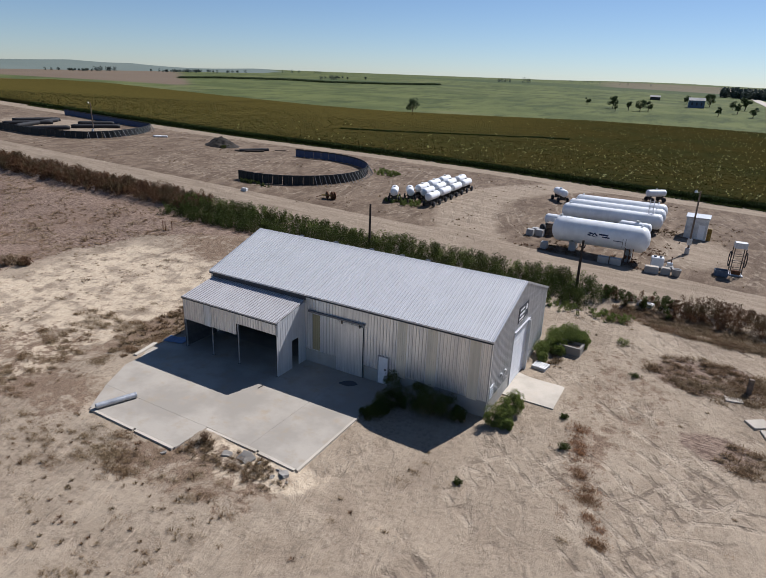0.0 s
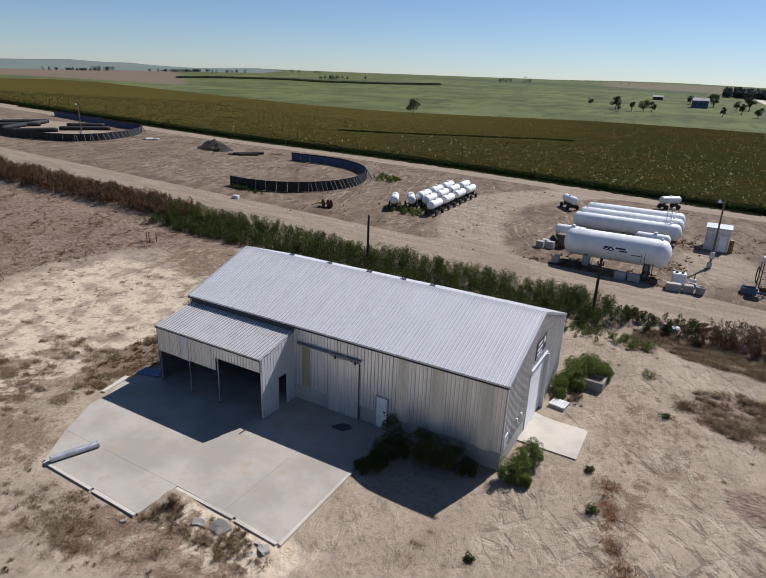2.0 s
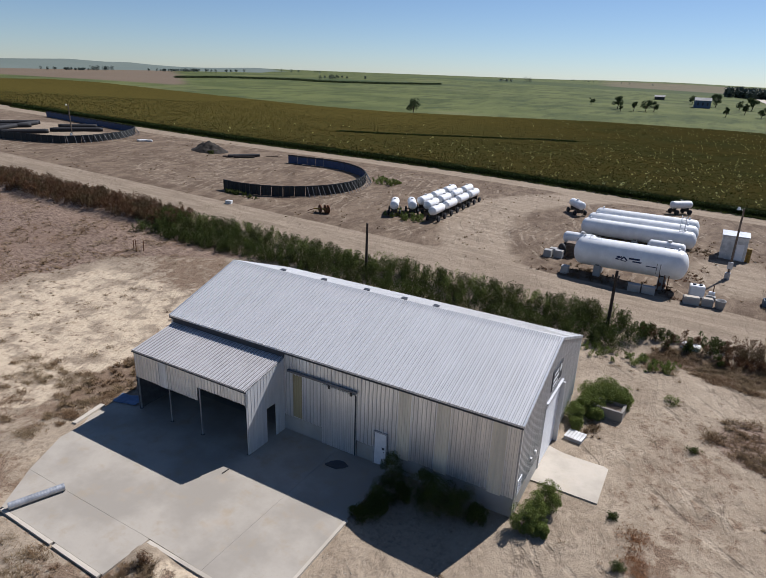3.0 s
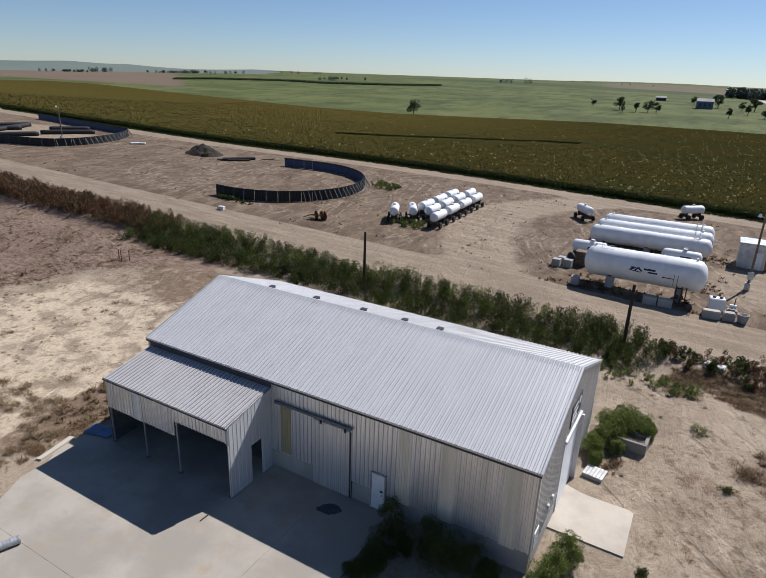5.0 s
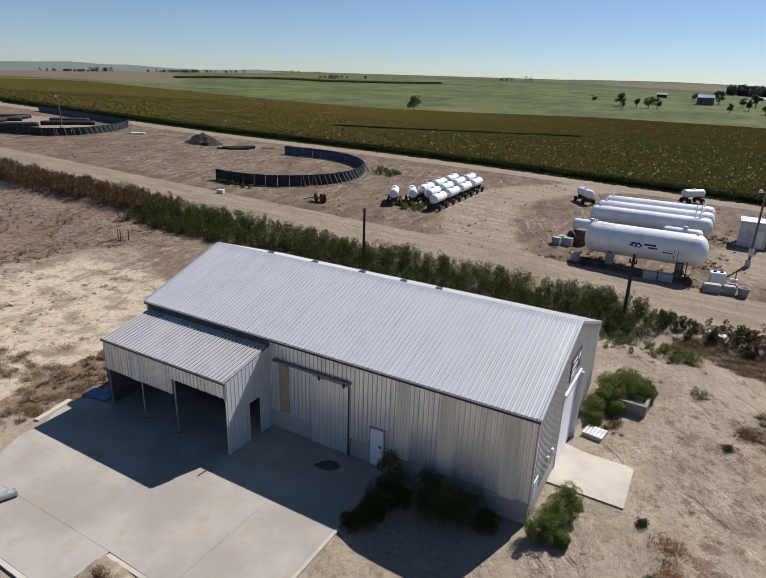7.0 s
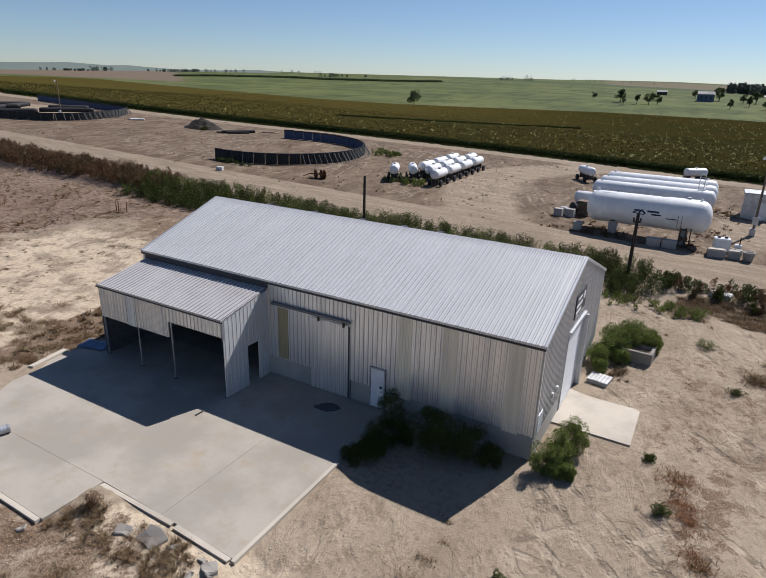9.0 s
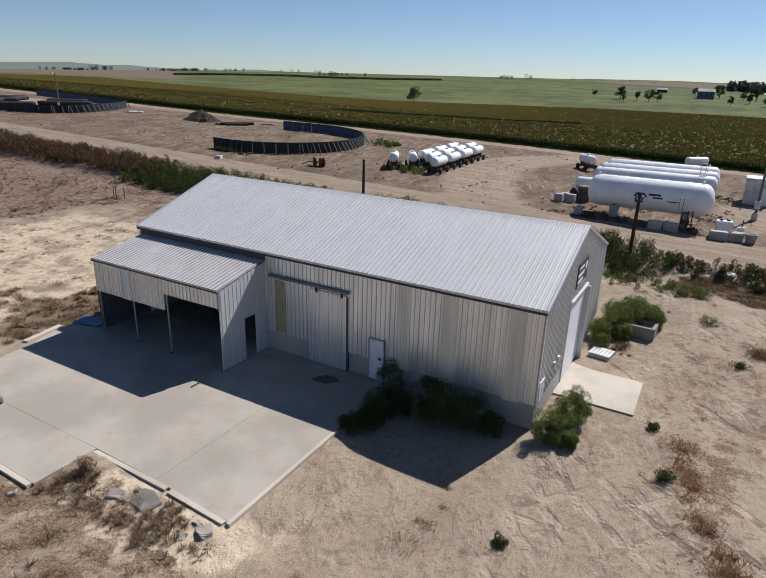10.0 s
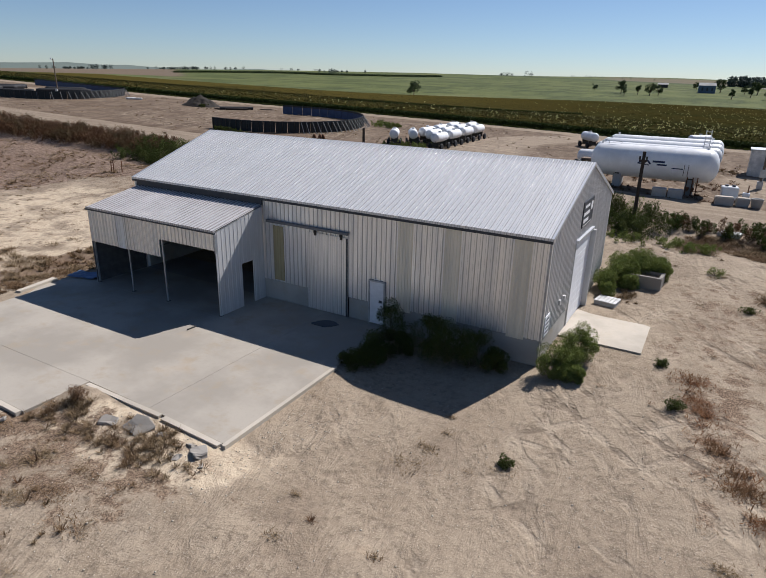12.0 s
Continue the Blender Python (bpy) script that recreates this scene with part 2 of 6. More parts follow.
M_white_old = plain("weathered_white", (0.62, 0.61, 0.58), 0.55, 0, 0.3, 1.5)
M_black = plain("black_rubber", (0.022, 0.022, 0.024), 0.75)
M_blue = plain("blue_tarp", (0.13, 0.19, 0.30), 0.5, 0, 0.35)
M_navy = plain("navy_panel", (0.042, 0.066, 0.14), 0.55, 0, 0.3, 0.6)
M_steel_dk = plain("dark_steel", (0.06, 0.055, 0.05), 0.6, 0.5)
M_rust = plain("rust", (0.17, 0.075, 0.035), 0.85, 0.2, 0.5)
M_rustwhite = plain("old_wood", (0.20, 0.15, 0.11), 0.9, 0, 0.4)
M_pole = plain("pole_wood", (0.045, 0.034, 0.027), 0.9, 0, 0.4)
M_mark = plain("dark_blue_marking", (0.02, 0.03, 0.075), 0.5, 0, 0.1)
M_bar = plain("white_marking", (0.8, 0.8, 0.8), 0.6, 0, 0.1)
M_brace = plain("grey_brace", (0.20, 0.20, 0.20), 0.6, 0.4)
M_ochre = plain("ochre_paint", (0.30, 0.19, 0.045), 0.7, 0.1, 0.5)


def concrete(name, c, patch=0.8):
    n = Nodes(name, 0.85, 0, 0.25).world_co()
    big, mid, fine = n.noise(0.16, 5, 0.6), n.noise(0.8, 6, 0.7), n.noise(9, 4, 0.7)
    col = n.mix(n.step(big, 0.4, 0.6), tuple(x * 0.78 for x in c), tuple(x * 1.06 for x in c))
    col = n.mix(n.step(n.noise(0.4, 3, 0.5), 0.6, 0.72, 0, patch * 0.45), col, (c[0] * 1.1, c[1] * 0.88, c[2] * 0.66))
    col = n.mix(n.step(mid, 0.5, 0.72, 0, patch), col, (c[0] * 0.86, c[1] * 0.78, c[2] * 0.66))
    col = n.mix(n.step(fine, 0.5, 0.8, 0, 0.4), col, tuple(x * 0.7 for x in c))
    col = n.mix(n.math("MULTIPLY", n.rand(), 0.25), col, tuple(x * 0.8 for x in c))
    return n.color(col).bump(fine, 0.006, 0.5).m


M_conc = concrete("slab_concrete", (0.37, 0.33, 0.272))
M_pad = concrete("pad_concrete", (0.48, 0.425, 0.345), 0.3)
M_stem = concrete("stem_concrete", (0.40, 0.39, 0.36))
M_block = concrete("block_concrete", (0.36, 0.35, 0.33))
M_rubble = concrete("rubble_concrete", (0.29, 0.265, 0.23), 0.6)

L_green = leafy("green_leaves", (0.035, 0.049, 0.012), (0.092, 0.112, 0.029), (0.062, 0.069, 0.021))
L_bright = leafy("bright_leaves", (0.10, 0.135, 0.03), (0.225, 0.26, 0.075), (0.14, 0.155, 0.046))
L_rust = leafy("rusty_weed", (0.088, 0.047, 0.026), (0.18, 0.10, 0.054), (0.115, 0.08, 0.042))
L_red = leafy("red_brown_weed", (0.12, 0.056, 0.028), (0.26, 0.13, 0.062), (0.15, 0.086, 0.044), 0.9, 0.1)
L_dry = leafy("dry_weed", (0.12, 0.084, 0.046), (0.265, 0.19, 0.112), (0.155, 0.098, 0.054), 0.9, 0.1)
L_straw = leafy("straw", (0.17, 0.12, 0.072), (0.35, 0.262, 0.168), (0.23, 0.15, 0.092), 0.9, 0.1)
L_crop = leafy("crop_heads", (0.026, 0.024, 0.008), (0.048, 0.038, 0.012), (0.029, 0.031, 0.010), 0.9, 0.1)
L_cropside = leafy("crop_leaves", (0.022, 0.038, 0.010), (0.06, 0.08, 0.02), (0.038, 0.052, 0.015), 0.7, 0.15)
L_yellow = leafy("yellow_heads", (0.55, 0.50, 0.14), (0.74, 0.70, 0.34), (0.62, 0.60, 0.27))
# leaf colour pulled towards blue-grey as painted haze on the far trees
L_far = leafy("hazy_far_leaves", (0.05, 0.068, 0.058), (0.08, 0.10, 0.085), (0.062, 0.08, 0.068))
L_tree = leafy("tree_leaves", (0.045, 0.066, 0.028), (0.09, 0.118, 0.048), (0.062, 0.084, 0.038))
M_twig = plain("twigs", (0.10, 0.075, 0.055), 0.9)


# ---- building blocks ----
def thing(name, label, category, x=0.0, y=0.0, z=0.0, rz=0.0, group="", kind=""):
    ob = new(name)
    ob.empty_display_size = 0.2
    ob.matrix_world = pose(x, y, z, 0, 0, rz)
    return tagged(ob, label, category, group, kind)


def mesh_of(name, bm, mat, smooth=False):
    me = bpy.data.meshes.new(name)
    bm.to_mesh(me)
    bm.free()
    me.materials.append(mat)
    if smooth:
        for p in me.polygons:
            p.use_smooth = True
    return me


def part(name, bm, mat, parent, label="", smooth=False):
    ob = new(name, mesh_of(name, bm, mat, smooth))
    ob.parent = parent
    if label:
        tagged(ob, label)
    return ob


def shared(name, me, parent, m=None, label=""):
    ob = new(name, me)
    ob.parent = parent
    if m is not None:
        ob.matrix_basis = m
    if label:
        tagged(ob, label)
    return ob


def box(bm, x0, x1, y0, y1, z0, z1, bevel=0.0):
    v = [bm.verts.new((x, y, z)) for z in (z0, z1) for x, y in ((x0, y0), (x1, y0), (x1, y1), (x0, y1))]
    f = [(3, 2, 1, 0), (4, 5, 6, 7), (0, 1, 5, 4), (1, 2, 6, 5), (2, 3, 7, 6), (3, 0, 4, 7)]
    fs = [bm.faces.new([v[i] for i in q]) for q in f]
    if bevel:
        es = list({e for q in fs for e in q.edges})
        bmesh.ops.bevel(bm, geom=es, offset=bevel, segments=1, affect="EDGES")
    return bm


def slab(x0, x1, y0, y1, z0, z1, bevel=0.0):
    return box(bmesh.new(), x0, x1, y0, y1, z0, z1, bevel)


def prism(pts, z0, z1):
    bm = bmesh.new()
    lo = [bm.verts.new((x, y, z0)) for x, y in pts]
    hi = [bm.verts.new((x, y, z1)) for x, y in pts]
    bm.faces.new(hi)
    bm.faces.new(lo[::-1])
    for i in range(len(pts)):
        j = (i + 1) % len(pts)
        bm.faces.new((lo[i], lo[j], hi[j], hi[i]))
    bmesh.ops.recalc_face_normals(bm, faces=bm.faces)
    return bm


def tube(bm, a, b, r0, r1=None, seg=8, caps=True):
    """A round bar from a to b."""
    a, b = Vector(a), Vector(b)
    r1 = r0 if r1 is None else r1
    q = (b - a).to_track_quat("Z", "Y")
    rings = []
    for p, r in ((a, r0), (b, r1)):
        rings.append([bm.verts.new(p + q @ Vector((r * math.cos(t), r * math.sin(t), 0))) for t in [2 * math.pi * k / seg for k in range(seg)]])
    for k in range(seg):
        bm.faces.new((rings[0][k], rings[0][(k + 1) % seg], rings[1][(k + 1) % seg], rings[1][k]))
    if caps:
        bm.faces.new(rings[0][::-1])
        bm.faces.new(rings[1])
    return bm


def bar(a, b, r0, r1=None, seg=8):
    return tube(bmesh.new(), a, b, r0, r1, seg)


def lathe_x(bm, prof, seg=28):
    """Turns a profile of (x, radius) about the x axis."""
    rings = []
    for x, r in prof:
        rings.append([bm.verts.new((x, r * math.cos(t), r * math.sin(t))) for t in [2 * math.pi * k / seg for k in range(seg)]])
    for a, b in zip(rings, rings[1:]):
        for k in range(seg):
            bm.faces.new((a[k], b[k], b[(k + 1) % seg], a[(k + 1) % seg]))
    bm.faces.new(rings[0])
    bm.faces.new(rings[-1][::-1])
    bmesh.ops.recalc_face_normals(bm, faces=bm.faces)
    return bm


def vessel(length, r, seg=28, head=0.62):
    """A pressure tank shell along x, with domed heads."""
    h = r * head
    prof = [(-length / 2 + h - h * math.sin(t), r * math.cos(t)) for t in [math.pi / 2 * k / 6 for k in range(6, -1, -1)]]
    prof = [(x, max(q, 0.03)) for x, q in prof]
    mids = [(-length / 2 + h + (length - 2 * h) * k / 5, r) for k in range(1, 5)]
    return lathe_x(bmesh.new(), prof + mids + [(-x, q) for x, q in prof[::-1]], seg)


def wheel_mesh(r=0.42, w=0.26):
    bm = bmesh.new()
    lathe_x(bm, [(-w / 2, r * 0.62), (-w / 2, r * 0.9), (-w * 0.3, r), (w * 0.3, r), (w / 2, r * 0.9), (w / 2, r * 0.62)], 18)
    return bm


def rim_mesh(r=0.26, w=0.2):
    return lathe_x(bmesh.new(), [(-w / 2, r), (-w * 0.2, r * 0.7), (-w * 0.1, r * 0.25), (w * 0.1, r * 0.25), (w * 0.2, r * 0.7), (w / 2, r)], 14)


def leaf_mesh(name, centres, radii, per, size, mat, rng, upright=0.0, flat=1.0, narrow=0.45):
    """A mesh of many small leaves scattered in blobs of the given radii: bent diamonds, each an island."""
    c = np.repeat(np.asarray(centres, float), per, axis=0)
    r = np.repeat(np.asarray(radii, float), per, axis=0)
    n = len(c)
    d = rng.normal(size=(n, 3))
    d /= np.linalg.norm(d, axis=1)[:, None]
    c = c + d * (r * rng.uniform(0.35, 1.0, n) ** 0.6)[:, None] * np.array([1, 1, flat])
    a = rng.normal(size=(n, 3))
    a[:, 2] = a[:, 2] * (1 - upright) + upright * 1.6
    a /= np.linalg.norm(a, axis=1)[:, None]
    b = np.cross(a, rng.normal(size=(n, 3)))
    b /= np.linalg.norm(b, axis=1)[:, None] + 1e-6
    s = size * rng.uniform(0.6, 1.4, n)[:, None]
    v = np.stack([c - a * s, c + b * s * narrow + a * s * 0.1, c + a * s, c - b * s * narrow + a * s * 0.1], axis=1).reshape(-1, 3)
    f = np.arange(n * 4).reshape(-1, 4)
    return quick_mesh(name, v, f, mat)


def quick_mesh(name, v, f, mat):
    me = bpy.data.meshes.new(name)
    k = f.shape[1]
    me.vertices.add(len(v))
    me.vertices.foreach_set("co", np.ascontiguousarray(v, np.float32).ravel())
    me.loops.add(f.size)
    me.loops.foreach_set("vertex_index", np.ascontiguousarray(f, np.int32).ravel())
    me.polygons.add(len(f))
    me.polygons.foreach_set("loop_start", np.arange(0, f.size, k, dtype=np.int32))
    me.polygons.foreach_set("loop_total", np.full(len(f), k, np.int32))
    me.update(calc_edges=True)
    me.validate()
    me.materials.append(mat)
    return me


def blades_mesh(name, pts, radii, per, mat, rng, width=0.05, lift=0.9):
    """Tufts of thin dry stalks, each a narrow triangle that leans out from its root."""
    p = np.repeat(np.asarray(pts, float), per, axis=0)
    r = np.repeat(np.asarray(radii, float), per)
    n = len(p)
    t = rng.uniform(0, 2 * np.pi, n)
    out = np.stack([np.cos(t), np.sin(t), np.zeros(n)], 1)
    side = np.stack([-np.sin(t), np.cos(t), np.zeros(n)], 1)
    root = p + out * (r * rng.uniform(0, 0.6, n))[:, None]
    tip = root + out * (r * rng.uniform(0.2, 1.0, n))[:, None]
    tip[:, 2] += r * rng.uniform(0.25, 1.2, n) * lift
    w = (width * rng.uniform(0.6, 1.5, n))[:, None]
    v = np.stack([root - side * w, root + side * w, tip], 1).reshape(-1, 3)
    return quick_mesh(name, v, np.arange(n * 3).reshape(-1, 3), mat)


# ---- lie of the land ----
KNOT_Y = (-400, -30, -8, 0, 8.5, 17, 27, 37, 54, 66, 84, 107, 205, 280, 450, 740, 1070, 1600, 2000, 2700, 5000)
KNOT_Z = (-1.0, -0.24, -0.11, -0.06, 0.1, 0.6, 1.15, 1.8, 2.2, 2.5, 2.6, 2.2, -2.0, -0.8, 3.5, 10.3, 12.3, 15.0, 21.0, 20.0, 5.0)


def sm(v, lo, hi):
    t = np.clip((v - lo) / (hi - lo), 0, 1)
    return t * t * (3 - 2 * t)


def land(x, y):
    """Height of the ground."""
    x, y = np.asarray(x, float), np.asarray(y, float)
    w = 1.5 + 0.05 * np.abs(y)
    z = sum(np.interp(y + k * w, KNOT_Y, KNOT_Z) for k in (-1, -0.5, 0, 0.5, 1)) / 5
    tilt = 0.034 * sm(y, 8, 40) - 0.01 * np.clip((y - 60) / 200, 0, 1)
    z = z - tilt * np.clip(x, -400, 60)
    # ditch bank beside the road, pit in front of the slab
    z = z - 0.35 * np.exp(-((y - 24.5) / 2.2) ** 2) * sm(-x, -30, -5)
    inside = np.maximum(sm(x, -25.5, -24.5) * sm(-x, 15.2, 15.6) * sm(y, -13.9, -13.4), sm(x, -26.8, -26.0) * sm(-x, 7.6, 8.0) * sm(y, -11.2, -10.8)) * sm(-y, -1.0, 0.2)
    z = z - 0.2 * inside + 0.14 * np.exp(-((x + 14.2) / 1.4) ** 2 - ((y + 11.9) / 0.9) ** 2)
    z = z + 0.2 * np.exp(-((x + 28.0) / 2.2) ** 2 - ((y + 10) / 5.0) ** 2)
    z = z + 0.1 * (sm(x, -15.5, -14.8) * sm(-x, 7.2, 7.6) * np.exp(-((y + 12.5) / 0.9) ** 2) + sm(x, -24, -23) * sm(-x, 15, 15.6) * np.exp(-((y + 14.9) / 0.8) ** 2))
    # low driven ground off the building corner, far rise to the east
    z = z - 0.34 * np.exp(-((x + 1.5) / 6.5) ** 4 - ((y + 6.5) / 6.2) ** 4) * sm(x, -7.6, -6.2)
    z = z + 0.05 * np.exp(-((x - 2.5) / 3.6) ** 4 - ((y - 5.8) / 3.8) ** 4)
    # distant hills
    az, d = np.degrees(np.arctan2(x, y)), np.hypot(x, y)
    prof = np.interp(az, (-75, -61.3, -56.9, -55.7, -54.7, -52.5, -49.4, -46.6, -43, -41.6, -40.9, -40.4, -39.6), (0.12, 0.17, 0.36, 0.08, 0.1, 0.28, 0.02, 0.05, 0.14, 0.24, 0.05, -0.1, -0.3))
    top = 22 + d * np.tan(np.radians(prof))
    z = z - 13.0 * sm(-az, 40, 44) * sm(d, 950, 1300) + 11.0 * sm(az, -15, -3) * sm(d, 1400, 2500)
    h = sm(d, 1450, 1850) * sm(-az, 39.4, 40.2)
    return z * (1 - h) + np.maximum(top, z) * h


def ground_z(x, y):
    return float(land(x, y))


def axis(*spans):
    out = []
    for a, b, s in spans:
        out += list(np.arange(a, b, s))
    return np.array(out + [spans[-1][1]])


def far_axis(a, b, first, grow):
    out, s = [a], first
    while out[-1] < b:
        out.append(out[-1] + s)
        s *= grow
    return out


gx = np.array([-v for v in far_axis(150, 4700, 4, 1.09)[::-1]] + list(axis((-148, -70, 1.4), (-70, 22, 0.45))) + far_axis(23, 4700, 1.2, 1.12))
gy = np.array([-v for v in far_axis(30, 400, 1.5, 1.25)[::-1]] + list(axis((-29, 40, 0.45), (40, 90, 0.8), (90, 340, 3.5))) + far_axis(345, 4900, 8, 1.055))
X, Y = np.meshgrid(gx, gy)
Z = land(X, Y)
rough_near = np.zeros_like(Z)
for i in range(Z.shape[0]):
    if -30 < gy[i] < 90:
        for j in range(Z.shape[1]):
            if -150 < gx[j] < 25:
                rough_near[i, j] = noise.noise((gx[j] * 0.35, gy[i] * 0.35, 0.0)) * 0.06 + noise.noise((gx[j] * 1.1, gy[i] * 1.1, 4.0)) * 0.035
nearb = sm(X, -28.5, -27.5) * sm(-X, -4.5, -3.5) * sm(Y, -14.8, -14.0) * sm(-Y, -14.5, -13.5)
Z = Z + rough_near * (1 - nearb)
nx, ny = len(gx), len(gy)
idx = np.arange(nx * ny).reshape(ny, nx)
quads = np.stack([idx[:-1, :-1], idx[:-1, 1:], idx[1:, 1:], idx[1:, :-1]], -1).reshape(-1, 4)
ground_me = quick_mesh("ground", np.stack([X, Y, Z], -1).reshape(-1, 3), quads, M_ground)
ground_me.polygons.foreach_set("use_smooth", np.ones(len(quads), bool))


def zone(name, v):
    a = ground_me.attributes.new(name, "FLOAT", "POINT")
    a.data.foreach_set("value", np.ascontiguousarray(v, np.float32).ravel())


def blob(cx, cy, rx, ry, soft=0.5):
    d = np.hypot((X - cx) / rx, (Y - cy) / ry)
    return sm(-d, -1 - soft, -1 + soft)

EDGE_X = (-480, -128, -98, -78, -61, -41, -24, 5, 60)
EDGE_Y = (80, 84, 85, 87.6, 89.6, 91, 91, 90, 90)


def crop_near(x):
    return np.interp(x, EDGE_X, EDGE_Y)


def crop_far(x):
    return np.interp(x, (-460, -296, -200, -154, -111, -60, 3, 60, 300), (270, 256, 252, 262, 287, 318, 335, 338, 335))


edge_stub = np.interp(Y, (-6, -2, 8, 16, 21.5, 26), (-75, -57, -58, -54, -44, -38))
stub_zone = sm(-(X - edge_stub), -5, 5) * sm(Y, -7, 1) * sm(-Y, -26.5, -25)
far_line = crop_far(X)
zone("stub", np.maximum(stub_zone, 0.95 * blob(13.2, 14.6, 4.4, 3.0, 0.8) + 0.6 * blob(15.2, 3.6, 2.6, 1.6, 0.8) + 0.6 * blob(14, 5, 2.5, 1.5) + 0.75 * blob(9, 25.0, 5.5, 2.0) + 1.1 * sm(-X, 46, 54) * sm(Y, 24, 25.5) * sm(-Y, -31.6, -30.8)))
lane = sm(-np.abs(X + 19.5 - 0.018 * (Y - 58) ** 2 + 4.0), -11.0, 0.0) * sm(Y, 34, 38)
zone("pale", np.clip(0.55 * sm(-X, 27, 33) * sm(-Y, -19, -12) * sm(X - edge_stub, -4, 6) + 0.58 * blob(-11, -12.9, 4.5, 1.8) + 0.28 * blob(9, 6, 5, 6) + 0.25 * blob(-4, -12, 7, 3) + 0.14 * blob(-6.2, -9, 1.6, 5) + 0.3 * blob(-19, -20, 6, 4), 0, 1))
zone("road", sm(Y, 30.5, 32) * sm(-Y, -39.0, -36.0) + 0.9 * sm(Y - crop_near(X), -8.5, -6.5) * sm(crop_near(X) - Y, 0.0, 1.5) + 0.85 * lane + 0.6 * blob(10, 50, 6, 9) + 0.8 * blob(-140, 60, 22, 11))
zone("yard", sm(Y, 36, 39) * sm(crop_near(X) - Y, 3.5, 6.5) * (1 - 0.5 * blob(2, 52, 17, 14, 0.6)) + 0.55 * blob(-1.5, 45.5, 9, 5.5) + 0.35 * blob(-28, 54, 6, 9) + 0.4 * blob(-2, 59, 10, 4))
zone("litter", np.clip(0.43 + 0.1 * sm(-X, 28, 34) + 0.55 * blob(-30.0, 1.0, 2.2, 8.0) + 0.35 * blob(-16.5, -15.5, 2.2, 1.4) + 0.3 * blob(-27, -14, 4, 2.5) + 0.33 * blob(-11.5, -14.5, 4.5, 2.4) + 0.2 * blob(8, 9, 4, 9) + 0.3 * blob(7.1, -2.0, 1.2, 4.5)
     + 0.3 * blob(-40, 18, 9, 4) + 0.2 * blob(-34, -12, 8, 5) - 0.4 * blob(-2, -9, 6, 3.5), 0, 1) * sm(-Y, -30, -27))
zone("tracks", np.clip(1.0 * sm(X, -0.5, 2) * sm(-Y, -26, -22) + 0.6 * blob(0, -16, 9, 6) + 0.5 * blob(-4, -9, 7, 4) + 0.6 * sm(Y, 38, 41) * sm(-Y, -80, -77) + 0.3 * blob(-38, 0, 10, 12), 0, 1))
green = sm(Y - far_line, -3, 3)
zone("green", green)
zone("crop", sm(Y - crop_near(X), -0.5, 0.5) * (1 - green))
dist = np.hypot(X, Y)
AZ = np.degrees(np.arctan2(X, Y))
zone("fallow", sm(-AZ, 47.5, 51) * sm(dist, 420, 480) * sm(-dist, -1500, -1400) * sm(Y - far_line, 20, 80) + 0.55 * sm(AZ, -14, -9) * sm(dist, 1100, 1250) * sm(-dist, -2100, -1900))
zone("dark", 0.9 * sm(AZ, -43.5, -42) * sm(-AZ, 21, 23) * sm(dist, 655, 670) * sm(-dist, -725, -705) + 0.85 * sm(AZ, -31, -26) * sm(dist, 900, 940) * sm(-dist, -1350, -1250))
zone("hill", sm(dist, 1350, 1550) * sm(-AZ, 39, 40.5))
ground = tagged(new("ground", ground_me), "dry sandy ground with tyre tracks, dirt road, yard and green pasture", "ground", kind="structure")


# ---- the steel building ----
LX, W, EAVE, RIDGE_Y, RIDGE = -25.77, 13.5, 5.69, 6.7, 8.09
STEM = 1.1
hall = thing("metal_building", "long silver corrugated steel farm shop on a concrete stem wall", "building")


def ribbed(width, ribs, depth=0.028):
    """Outline across one sheet: flat pans with raised trapezoid ribs, as (along, out)."""
    pts, p = [(0.0, 0.0)], width / ribs
    for k in range(ribs):
        c = p * (k + 0.5)
        pts += [(c - 0.05, 0.0), (c - 0.032, depth), (c + 0.032, depth), (c + 0.05, 0.0)]
    return pts + [(width, 0.0)]


def wall_sheet(width, z0, z1a, z1b, ribs=3, depth=0.048):
    """One upright sheet along +x that faces -y; its top may slope."""
    bm = bmesh.new()
    prof = ribbed(width, ribs, depth)
    lo = [bm.verts.new((u, -v, z0)) for u, v in prof]
    hi = [bm.verts.new((u, -v, z1a + (z1b - z1a) * u / width)) for u, v in prof]
    for i in range(len(prof) - 1):
        bm.faces.new((lo[i], lo[i + 1], hi[i + 1], hi[i]))
    bl, bh = bm.verts.new((0, 0.05, z0)), bm.verts.new((0, 0.05, z1a))
    cl, ch = bm.verts.new((width, 0.05, z0)), bm.verts.new((width, 0.05, z1b))
    bm.faces.new((cl, bl, bh, ch))
    bm.faces.new((bl, lo[0], hi[0], bh))
    bm.faces.new((lo[-1], cl, ch, hi[-1]))
    bm.faces.new([*lo[::-1], bl, cl])
    return bm


